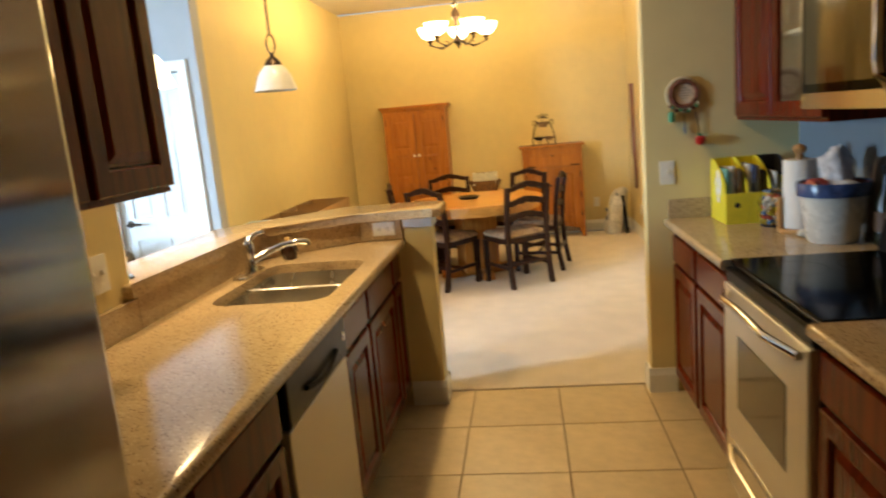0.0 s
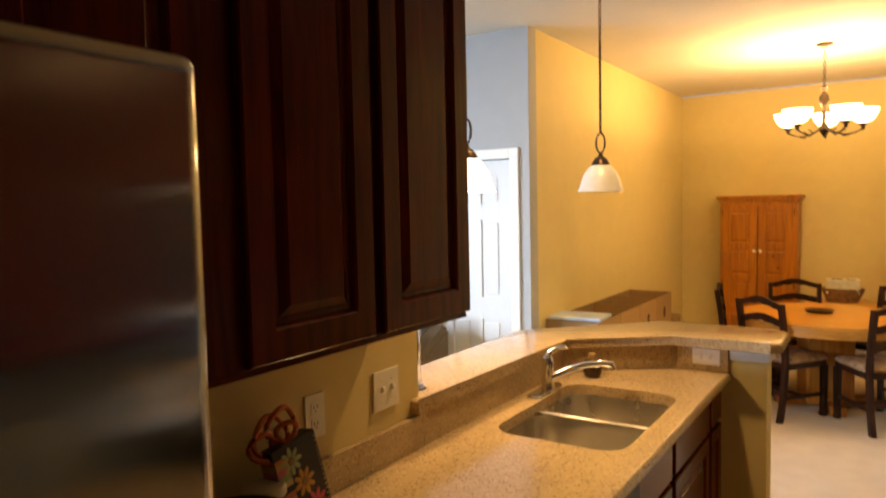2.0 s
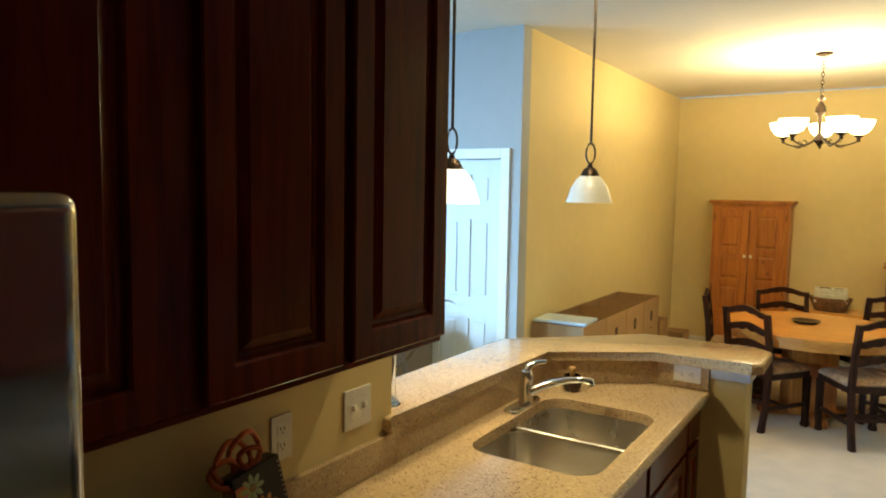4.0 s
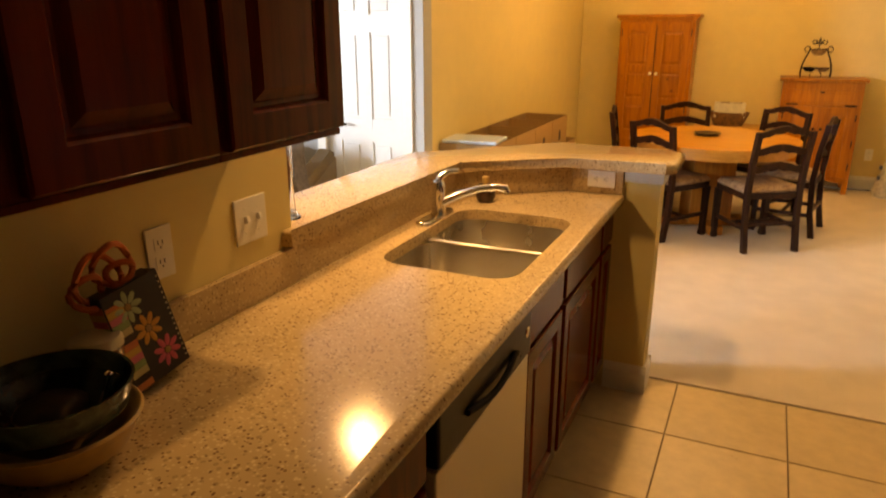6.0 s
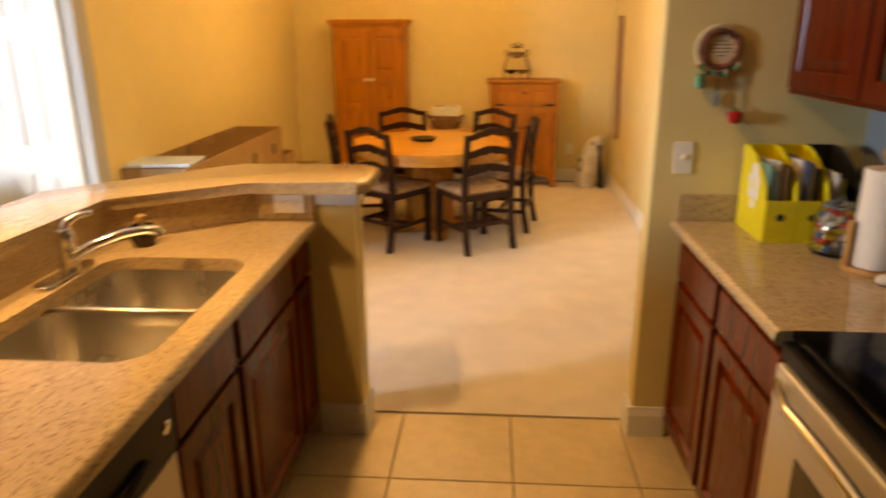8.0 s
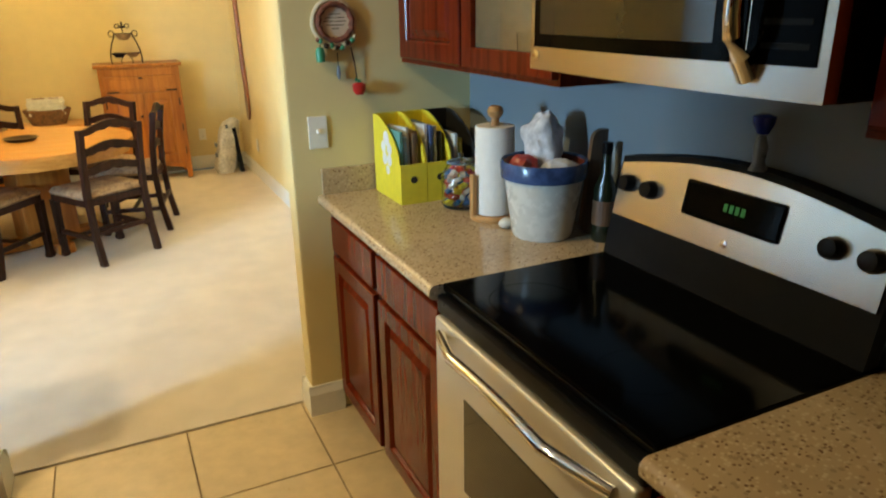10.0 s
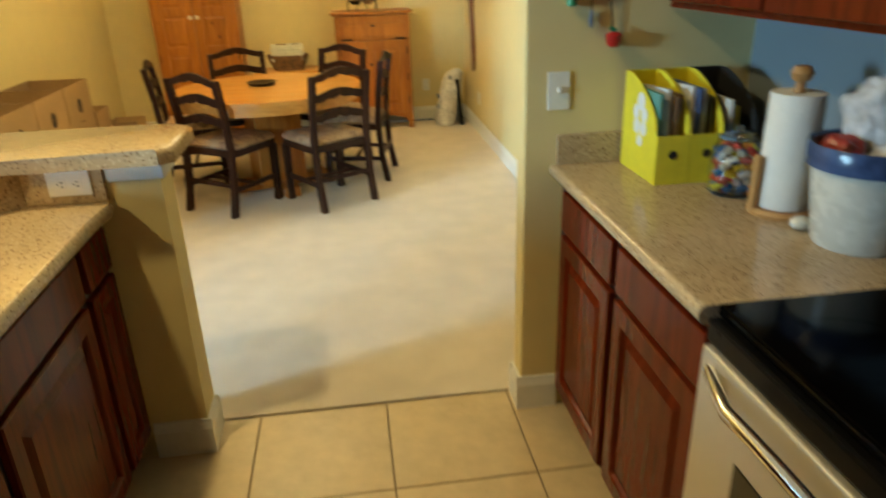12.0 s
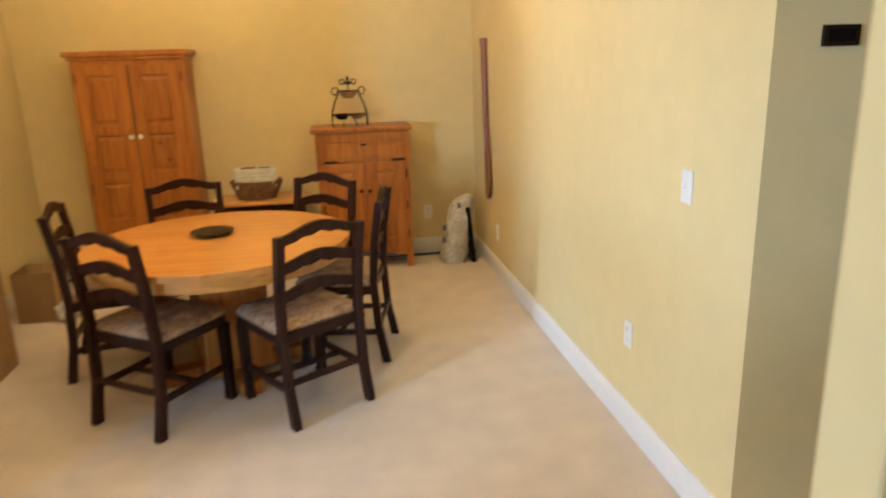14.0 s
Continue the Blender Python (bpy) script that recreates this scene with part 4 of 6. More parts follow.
basket = lathe([(0, 0.006), (0.13, 0.006), (0.175, 0.115), (0.182, 0.13), (0.188, 0.115), (0.138, 0.0), (0, 0)], 28)
part("bowl", moved(basket, Matrix.Diagonal((1, 0.72, 1, 1))), M["wicker"], bk, smooth=True)
part("rim", moved(tube([(0.183 * math.cos(2 * math.pi * i / 28), 0.183 * math.sin(2 * math.pi * i / 28), 0.128) for i in range(28)], 0.012, 6, True), Matrix.Diagonal((1, 0.72, 1, 1))), M["wicker"], bk, smooth=True)
mg = thing("magazine_pile", at(0.60, 8.80, 0.70), "stack of pale printed magazines in the basket", "magazines")
for i in range(5):
    part("magazine", moved(bx(-0.145, 0.145, -0.09, 0.09, 0.028 * i, 0.026 + 0.028 * i, 0.003), pose(0, 0, 0, 0, 0, (4, -6, 3, -2, 5)[i])), M["paper"], mg)
part("cover_print", merge(bx(-0.10, 0.0, -0.05, 0.05, 0.1385, 0.1392), bx(0.03, 0.11, -0.04, 0.02, 0.1385, 0.1392)), M["wicker"], mg)

stand = thing("wire_plate_stand", at(1.325, 8.87, 1.105), "tiered dark wire stand holding small dark and tan dishes", "stand")
M["tan_dish"] = mat("tan_dish_glaze", (0.34, 0.20, 0.09), 0.35, var=0.2, scale=18)


def hoop(r, squash, z, x=0.0, upright=False):
    pts = [(x + r * math.cos(2 * math.pi * i / 20), 0 if upright else r * squash * math.sin(2 * math.pi * i / 20), z + (r * squash * math.sin(2 * math.pi * i / 20) if upright else 0)) for i in range(20)]
    return tube(pts, 0.005, 6, True)


for s in (-1, 1):
    for q in (-1, 1):
        part("upright", tube([(s * 0.128, q * 0.06, 0.003), (s * 0.132, q * 0.06, 0.05), (s * 0.126, q * 0.055, 0.11), (s * 0.105, q * 0.045, 0.18), (s * 0.082, q * 0.035, 0.23), (s * 0.075, q * 0.03, 0.268)], 0.0055, 6), M["bronze"], stand, smooth=True)
    part("inner_foot", tube([(s * 0.045, -0.05, 0.003), (s * 0.05, -0.05, 0.03), (s * 0.03, -0.045, 0.055)], 0.0045, 6), M["bronze"], stand, smooth=True)
    part("side_scroll", hoop(0.024, 1.1, 0.262, s * 0.098, True), M["bronze"], stand, smooth=True)
    part("crown_scroll", hoop(0.020, 0.9, 0.328, s * 0.042, True), M["bronze"], stand, smooth=True)
    part("dish", moved(lathe([(0, 0.0), (0.030, 0.002), (0.056, 0.028), (0.060, 0.042), (0.055, 0.042), (0.048, 0.028), (0, 0.010)], 20), at(0.058 * s, 0, 0.052)), M["black"] if s < 0 else M["tan_dish"], stand, "dark dish" if s < 0 else "tan dish", smooth=True)
part("ring", hoop(0.125, 0.5, 0.088), M["bronze"], stand, smooth=True)
part("ring", hoop(0.078, 0.55, 0.262), M["bronze"], stand, smooth=True)
part("dish", moved(lathe([(0, 0.0), (0.035, 0.002), (0.064, 0.030), (0.070, 0.055), (0.065, 0.055), (0.058, 0.032), (0, 0.010)], 20), at(0, 0, 0.205)), M["tan_dish"], stand, "tan dish", smooth=True)
part("neck", tube([(0, 0, 0.24), (0, 0, 0.31)], 0.005, 6), M["bronze"], stand, smooth=True)
part("dish", moved(lathe([(0, 0.0), (0.02, 0.002), (0.036, 0.02), (0.032, 0.022), (0, 0.010)], 16), at(0, 0, 0.308)), M["bronze"], stand, smooth=True)
part("finial", moved(lathe([(0, 0), (0.012, 0.010), (0.006, 0.020), (0.010, 0.028), (0, 0.042)], 12), at(0, 0, 0.330)), M["bronze"], stand, smooth=True)

# ---- chandelier and pendants ----
ch = thing("chandelier", at(*CHANDELIER, 0), "bronze chandelier with five lit frosted glass bowls", "chandelier")
part("canopy", moved(lathe([(0, 0), (0.062, 0), (0.058, -0.018), (0.02, -0.03), (0, -0.03)], 24), at(0, 0, CEIL - 0.001)), M["bronze"], ch, smooth=True)
for i in range(10):
    m = at(0, 0, 2.797 - 0.030 * i) @ pose(0, 0, 0, 90, 0, 90 * (i % 2))
    part("chain_link", moved(tube([(0.010 * math.cos(a * math.pi / 5), 0.019 * math.sin(a * math.pi / 5), 0) for a in range(10)], 0.003, 5, True), m), M["bronze"], ch, smooth=True)
part("stem", moved(lathe([(0, 0.47), (0.012, 0.46), (0.03, 0.43), (0.014, 0.40), (0.034, 0.36), (0.040, 0.31), (0.016, 0.27), (0.012, 0.13), (0.032, 0.10), (0.036, 0.06), (0.014, 0.03), (0, 0.0)], 18), at(0, 0, 2.122) @ Matrix.Diagonal((1, 1, 0.87, 1))), M["bronze"], ch, smooth=True)
bowl_prof = [(0.0, 0.0), (0.03, 0.002), (0.06, 0.022), (0.083, 0.06), (0.095, 0.105), (0.091, 0.105), (0.079, 0.062), (0.057, 0.027), (0.028, 0.008), (0, 0.006)]
for i in range(5):
    a = radians(18 + 72 * i)
    u = Vector((math.cos(a), math.sin(a), 0))
    pts = []
    for k in range(11):
        s = k / 10
        pts.append(u * (0.02 + (SHADE_RING - 0.02) * s) + Vector((0, 0, 2.195 - 0.045 * math.sin(math.pi * s) - 0.02 * s)))
    arm_ = part("arm", tube(pts, 0.006, 7), M["bronze"], ch, smooth=True)
    part("curl", tube([u * (0.15 + 0.03 * math.cos(q * 0.7)) + Vector((0, 0, 2.150 - 0.024 * math.sin(q * 0.7))) for q in range(8)], 0.005, 6), M["bronze"], arm_, smooth=True)
    part("cup", moved(lathe([(0, 0.0), (0.014, 0.006), (0.012, 0.03), (0.034, 0.048), (0.03, 0.055), (0, 0.055)], 16), at(u.x * SHADE_RING, u.y * SHADE_RING, 2.165)), M["bronze"], arm_, smooth=True)
    part("shade", moved(lathe(bowl_prof, 26), at(u.x * SHADE_RING, u.y * SHADE_RING, 2.222) @ Matrix.Diagonal((1.12, 1.12, 1.0, 1))), M["shade_lit"], arm_, "glowing frosted glass bowl", smooth=True)


def pendant(x, y, shade, label):
    p = thing("pendant_lamp", at(x, y, 0), label, "pendant lamp", "pendants over the bar")
    part("canopy", moved(lathe([(0, 0), (0.062, 0), (0.062, -0.012), (0.05, -0.03), (0.012, -0.036), (0, -0.036)], 24), at(0, 0, CEIL - 0.001)), M["bronze"], p, smooth=True)
    part("rod", tube([(0, 0, CEIL - 0.03), (0, 0, 1.972)], 0.006, 8), M["bronze"], p, smooth=True)
    part("loop", tube([(0.021 * math.cos(2 * math.pi * i / 20), 0, 1.926 + 0.045 * math.sin(2 * math.pi * i / 20)) for i in range(20)], 0.0045, 7, True), M["bronze"], p, smooth=True)
    part("cap", moved(lathe([(0, 0.075), (0.010, 0.07), (0.012, 0.055), (0.026, 0.045), (0.038, 0.02), (0.044, 0.0), (0, 0.0)], 20), at(0, 0, 1.823) @ Matrix.Diagonal((1, 1, 0.78, 1))), M["bronze"], p, smooth=True)
    part("shade", moved(lathe([(0.036, 0.138), (0.055, 0.122), (0.082, 0.075), (0.094, 0.03), (0.104, 0.0), (0.100, 0.0), (0.089, 0.032), (0.077, 0.074), (0.052, 0.116), (0.034, 0.132), (0.036, 0.138)], 30), at(0, 0, 1.706) @ Matrix.Diagonal((1, 1, 0.90, 1))), shade, p, "bell shaped frosted glass shade", smooth=True)
    return p


pendant(*PENDANT_LIT, M["shade_bright"], "lit bell glass pendant on a bronze rod")
pendant(*PENDANT_DARK, M["shade_dark"], "unlit white bell glass pendant on a bronze rod")

cl = thing("recessed_downlight", at(*SINK_LIGHT, CEIL), "small round recessed downlight over the sink", "downlight")
part("trim_ring", lathe([(0.068, 0.0), (0.068, -0.004), (0.088, -0.006), (0.092, -0.001), (0.092, 0.0)], 30), M["white"], cl, smooth=True)
part("lens", lathe([(0, -0.002), (0.067, -0.002), (0.067, 0.0)], 30), M["shade_bright"], cl, smooth=True)

# ---- living room: door, picture, sofa ----
door = thing("door_1", at(DOOR[0], LY + 0.03, 0), "closed white six-panel interior door with lever handle", "door", kind="structure")
DW = DOOR[1] - DOOR[0]
STILES = ((0, 0.10), (DW / 2 - 0.045, DW / 2 + 0.045), (DW - 0.10, DW))
RAILS = ((0.012, 0.24), (0.84, 1.0), (1.55, 1.66), (1.86, 1.965))
leaf = part("leaf", merge(bx(0.003, DW - 0.003, 0.010, 0.035, 0.012, 1.965), *[bx(max(a, 0.003), min(b, DW - 0.003), 0.0, 0.0099, 0.012, 1.965) for a, b in STILES],
      *[bx(x0 + 0.0002, x1 - 0.0002, 0.0, 0.0098, a, b) for a, b in RAILS for x0, x1 in ((STILES[0][1], STILES[1][0]), (STILES[1][1], STILES[2][0]))]), M["door_white"], door)
for (a0, b0), (a1, b1) in zip(RAILS, RAILS[1:]):
    for x0, x1 in ((STILES[0][1], STILES[1][0]), (STILES[1][1], STILES[2][0])):
        part("panel", moved(bx(x0 + 0.022, x1 - 0.022, 0.003, 0.0098, b0 + 0.022, a1 - 0.022, 0.003), Matrix()), M["door_white"], leaf)
for hz in (0.22, 0.95, 1.76):
    part("hinge", bx(DW - 0.012, DW - 0.001, -0.010, -0.0005, hz, hz + 0.09, 0.002), M["bronze"], door)
part("handle", merge(moved(lathe([(0.026, 0), (0.024, 0.01), (0.01, 0.012), (0.01, 0.045), (0, 0.045)], 16), pose(0.065, -0.0005, 0.96, 90, 0, 0)), tube([(0.065, -0.042, 0.96), (0.12, -0.045, 0.962), (0.165, -0.042, 0.958)], 0.008, 8)), M["bronze"], door, smooth=True)
solid("door_casing", merge(bx(DOOR[0] - 0.07, DOOR[0] - 0.001, LY - 0.018, LY - 0.0005, 0, 2.04, 0.004), bx(DOOR[1] + 0.001, DOOR[1] + 0.07, LY - 0.018, LY - 0.0005, 0, 2.04, 0.004), bx(DOOR[0], DOOR[1], LY - 0.017, LY - 0.0005, DOOR[2] + 0.001, 2.04, 0.003)), M["white"], "white door casing", "trim", kind="structure")
M["picture_paper"] = mat("pale_print", (0.62, 0.66, 0.66), 0.6, var=0.06, scale=6)
pic = thing("framed_picture", at(-2.40, LY - 0.002, 1.495), "small black framed print on the wall", "picture")
part("picture_frame", merge(bx(-0.155, 0.155, -0.018, -0.001, 0.10, 0.118), bx(-0.155, 0.155, -0.018, -0.001, -0.118, -0.10), bx(-0.155, -0.137, -0.018, -0.001, -0.0995, 0.0995), bx(0.137, 0.155, -0.018, -0.001, -0.0995, 0.0995)), M["black"], pic)
part("print", bx(-0.136, 0.136, -0.008, -0.002, -0.0995, 0.0995), M["picture_paper"], pic)
part("drawn_shape", merge(bx(-0.06, 0.07, -0.009, -0.0082, -0.03, -0.012), bx(-0.03, 0.055, -0.009, -0.0082, -0.01, 0.02), bx(-0.075, -0.05, -0.009, -0.0082, -0.012, 0.03)), M["ink"], pic)
M["sofa"] = mat("tan_sofa_fabric", (0.17, 0.115, 0.062), 0.9, var=0.12, scale=6, fine=90, bump=0.3)
M["pillow_pale"] = mat("pale_blue_cushion", (0.36, 0.40, 0.46), 0.9, var=0.14, scale=14, fine=60, bump=0.3)
M["pillow_taupe"] = mat("taupe_cushion", (0.15, 0.12, 0.105), 0.9, var=0.2, scale=9, fine=60, bump=0.3)
M["pillow_grey"] = mat("grey_cushion", (0.10, 0.10, 0.12), 0.9, var=0.2, scale=9, fine=60, bump=0.3)
M["pillow_pink"] = mat("pink_cushion", (0.55, 0.10, 0.16), 0.9, var=0.12, scale=8, bump=0.3)
sofa = thing("sofa", at(-2.62, 4.56, -0.06), "tan fabric sofa against the living room wall", "sofa")
part("base", bx(-0.95, 0.80, -0.45, 0.42, 0.006, 0.42, 0.04, 3), M["sofa"], sofa, smooth=True)
part("backrest", bx(-0.95, 0.60, 0.20, 0.45, 0.425, 0.90, 0.08, 4), M["sofa"], sofa, smooth=True)
arm_b = bmesh.new()
rows = [[arm_b.verts.new((x, y, z)) for x in (0.805, 0.98)] for y, z in ((-0.45, 0.006), (-0.45, 0.58), (0.05, 0.67), (0.45, 0.88), (0.45, 0.006))]
for i in range(5):
    a, b = rows[i], rows[(i + 1) % 5]
    arm_b.faces.new((a[0], a[1], b[1], b[0]))
arm_b.faces.new([r[0] for r in rows]), arm_b.faces.new([r[1] for r in rows])
bmesh.ops.recalc_face_normals(arm_b, faces=arm_b.faces[:])
bmesh.ops.bevel(arm_b, geom=arm_b.edges[:], offset=0.04, segments=3, affect="EDGES")
part("armrest", arm_b, M["sofa"], sofa, smooth=True)


def cushion(x, y, z, turn, tilt, roll, material, label):
    bm = bmesh.new()
    n = 8
    grid = {}
    for s in (1, -1):
        for i in range(n + 1):
            for j in range(n + 1):
                u, v = -1 + 2 * i / n, -1 + 2 * j / n
                puff = 0.085 * ((1 - u ** 4) * (1 - v ** 4)) ** 0.5
                key = (i, j, s if 0 < i < n and 0 < j < n else 0)
                if key not in grid:
                    grid[key] = bm.verts.new((u * 0.22 * (1 - 0.06 * (1 - v * v)), s * puff if key[2] else 0, v * 0.22 * (1 - 0.06 * (1 - u * u))))
    for s in (1, -1):
        for i in range(n):
            for j in range(n):
                q = [grid[(a, b, s if 0 < a < n and 0 < b < n else 0)] for a, b in ((i, j), (i + 1, j), (i + 1, j + 1), (i, j + 1))]
                bm.faces.new(q)
    bmesh.ops.recalc_face_normals(bm, faces=bm.faces[:])
    moved(bm, pose(x, y, z, tilt, roll, turn))
    return solid("cushion", bm, material, label, "cushion", "sofa cushions", smooth=True)


cushion(-1.86, 4.62, 0.655, 14, -14, -12, M["pillow_taupe"], "taupe cushion leaning on the sofa back")
cushion(-1.96, 4.43, 0.645, 14, -18, -24, M["pillow_pale"], "pale blue grey cushion leaning on another cushion")
cushion(-2.29, 4.60, 0.72, -8, -14, -10, M["pillow_grey"], "dark grey patterned cushion on the sofa")
cushion(-2.38, 4.38, 0.63, 10, -16, -6, M["pillow_pink"], "pink cushion on the sofa")

# ---- small things: kitchen, sink side ----


def mounted(x, y, z, nx, ny):
    """A pose on a wall whose face looks towards (nx, ny): local -y out of the wall."""
    return at(x, y, z, math.degrees(math.atan2(nx, -ny)))


def switch_plate(m, gangs, label, name="light_switch"):
    s = thing(name, m, label, "switch")
    w = 0.035 + 0.023 * (gangs - 1)
    part("plate", bx(-w, w, -0.006, -0.0005, -0.0575, 0.0575, 0.0025), M["plate"], s)
    for g in range(gangs):
        gx = (g - (gangs - 1) / 2) * 0.046
        part("toggle", moved(bx(-0.005, 0.005, -0.014, 0.0, -0.006, 0.010, 0.002), pose(gx, -0.005, 0, -18, 0, 0)), M["plate"], s)
        for sz in (-0.030, 0.030):
            part("screw", moved(lathe([(0.0028, 0), (0.002, 0.0012), (0, 0.0014)], 8), pose(gx, -0.006, sz, 90, 0, 0)), M["white"], s)
    return s


M["slot"] = mat("dark_slot", (0.03, 0.025, 0.02), 0.6)


def outlet_plate(m, label, flat=False):
    o = thing("wall_outlet", m @ (pose(0, 0, 0, 0, 90, 0) if flat else Matrix()), label, "outlet")
    part("plate", bx(-0.035, 0.035, -0.006, -0.0005, -0.0575, 0.0575, 0.0025), M["plate"], o)
    for sz in (-0.021, 0.021):
        f = part("socket", moved(bx(-0.016, 0.016, -0.0075, -0.0055, -0.014, 0.014, 0.0008), at(0, 0, sz)), M["plate"], o)
        for sx in (-0.006, 0.006):
            part("slot", bx(sx - 0.0013, sx + 0.0013, -0.0080, -0.0074, sz - 0.002, sz + 0.007), M["slot"], f)
        part("slot", bx(-0.002, 0.002, -0.0080, -0.0074, sz - 0.010, sz - 0.006), M["slot"], f)
    return o


switch_plate(mounted(KX0, 2.435, 1.131, 1, 0), 2, "white double light switch on the kitchen wall")
outlet_plate(mounted(KX0, 2.142, 1.131, 1, 0), "white wall outlet above the counter")
outlet_plate(mounted(0.335, 4.0, 0.973, 0, -1), "white outlet lying sideways in the stone backsplash", True)
switch_plate(mounted(1.764, 4.07, 1.143, 0, -1), 1, "white single light switch on the wall end")
switch_plate(mounted(RWX, 5.68, 1.13, -1, 0), 1, "white light switch on the dining room wall")
outlet_plate(mounted(RWX, 6.08, 0.435, -1, 0), "white wall outlet low on the dining room wall")
outlet_plate(mounted(1.93, FY, 0.35, 0, -1), "white wall outlet low on the far wall")
outlet_plate(mounted(RWX, 8.335, 0.33, -1, 0), "white wall outlet low near the corner")
alarm = thing("wall_plaque", mounted(2.53, RWY, 1.60, 0, -1), "small dark plaque on the hall wall", "plaque")
part("plate", bx(-0.055, 0.055, -0.012, -0.0005, -0.028, 0.028, 0.003), M["bronze"], alarm)
part("face", bx(-0.040, 0.040, -0.0135, -0.0125, -0.016, 0.016), M["black"], alarm)

# nested bowls
M["teal"] = mat("dark_teal_glaze", (0.012, 0.030, 0.034), 0.12, var=0.3, scale=12)
M["teal_rim"] = mat("teal_green_glaze", (0.045, 0.085, 0.070), 0.2, var=0.3, scale=20)
M["tan_glaze"] = mat("tan_stoneware", (0.46, 0.29, 0.12), 0.35, var=0.12, scale=9, bump=0.1)
low = thing("mixing_bowl", at(-0.05, 1.745, 0.9145) @ Matrix.Diagonal((1, 1, 0.86, 1)), "large tan stoneware mixing bowl on the counter", "bowl")
part("bowl", lathe([(0, 0.010), (0.055, 0.012), (0.095, 0.045), (0.125, 0.095), (0.130, 0.097), (0.134, 0.092), (0.108, 0.035), (0.070, 0.0), (0, 0.0)], 40), M["tan_glaze"], low, smooth=True)
up = thing("mixing_bowl", at(-0.05, 1.745, 0.957) @ Matrix.Diagonal((1, 1, 0.86, 1)), "dark teal glazed bowl nested in a larger bowl", "bowl")
part("bowl", lathe([(0, 0.010), (0.05, 0.012), (0.085, 0.040), (0.112, 0.080), (0.114, 0.060), (0.092, 0.034), (0.06, 0.0), (0, 0.0)], 40), M["teal"], up, smooth=True)
part("rim_band", lathe([(0.1115, 0.0805), (0.122, 0.112), (0.127, 0.112), (0.117, 0.076), (0.1145, 0.062)], 40), M["teal_rim"], up, "green glazed rim band", smooth=True)
M["dried"] = mat("dark_dried_leaf", (0.030, 0.016, 0.010), 0.6, var=0.3, scale=20)
pod = bmesh.new()
bmesh.ops.create_icosphere(pod, subdivisions=3, radius=0.055)
for v in pod.verts:
    v.co *= 1 + 0.25 * noise.noise(v.co * 30)
    v.co.z *= 0.55
solid("dark_pod", moved(pod, at(-0.063, 1.755, 0.995, 30)), M["dried"], "dark dried pod lying in the bowl", "pod", smooth=True)
ladle = thing("small_ladle", at(-0.023, 1.805, 0.985), "small metal ladle standing in the bowl", "ladle")
part("handle", tube([(0, 0, 0), (0.008, 0.012, 0.03), (0.012, 0.02, 0.055)], 0.004, 8), M["chrome"], ladle, smooth=True)
part("tip", moved(lathe([(0, -0.006), (0.007, 0), (0, 0.006)], 12), at(0.012, 0.02, 0.058)), M["chrome"], ladle, smooth=True)

jar = thing("candle_jar", at(-0.130, 1.898, 0.9145) @ Matrix.Diagonal((1.05, 1.05, 1.16, 1)), "glass candle jar with a pale lid", "jar")
M["wax"] = mat("pale_wax", (0.60, 0.54, 0.42), 0.5, var=0.06)
part("glass", lathe([(0, 0.004), (0.040, 0.004), (0.043, 0.01), (0.043, 0.105), (0.040, 0.105), (0.040, 0.012), (0, 0.010)], 26), M["glass"], jar, smooth=True)
part("wax", lathe([(0, 0.013), (0.0385, 0.013), (0.0385, 0.075), (0, 0.075)], 22), M["wax"], jar, smooth=True)
part("lid", moved(lathe([(0, 0.018), (0.040, 0.016), (0.045, 0.010), (0.045, 0.0), (0, 0.0)], 26), at(0, 0, 0.1055)), M["wax"], jar, smooth=True)

# gift bag with flowers and stripes
M["bag_dark"] = mat("dark_bag_paper", (0.022, 0.010, 0.010), 0.45, var=0.2)
bag = thing("gift_bag", pose(-0.137, 2.012, 0.9155, -9, -8, 90) @ Matrix.Identity(4), "dark gift bag with bright flowers and a striped side", "gift bag")
BW, BH, BD = 0.068, 0.212, 0.045
part("body", bx(-BW, BW, -BD, 0, 0.006, BH, 0.002), M["bag_dark"], bag)
FLOWERS = ((-0.020, 0.172, (0.42, 0.52, 0.30)), (0.004, 0.113, (0.72, 0.36, 0.10)), (0.026, 0.052, (0.75, 0.13, 0.22)))
for k, (fx, fz, tone) in enumerate(FLOWERS):
    fm = mat("flower_print", tone, 0.6, var=0.05)
    petals = []
    for q in range(8):
        a = 2 * math.pi * q / 8 + k
        petals.append(moved(lathe([(0, 0.0012), (0.0062, 0.0006), (0.0062, 0)], 8), pose(fx + 0.020 * math.cos(a), -BD - 0.0002, fz + 0.020 * math.sin(a), 90, -math.degrees(a), 0) @ Matrix.Diagonal((2.1, 1, 1, 1))))
    fl = part("flower", merge(*petals), fm, bag, "printed bright flower")
    part("flower_eye", moved(lathe([(0, 0.0022), (0.007, 0.0016), (0.007, 0)], 10), pose(fx, -BD - 0.0004, fz, 90, 0, 0)), M["tan_glaze"], fl)
for q in range(16):
    part("dot", moved(lathe([(0, 0.001), (0.0022, 0.0008), (0.0022, 0)], 6), pose(BW - 0.006, -BD - 0.0002, 0.02 + q * 0.0118, 90, 0, 0)), M["wax"], bag)
STRIPES = ((0.70, 0.22, 0.10), (0.03, 0.015, 0.012), (0.62, 0.55, 0.30), (0.30, 0.42, 0.20), (0.74, 0.20, 0.26), (0.66, 0.40, 0.12))
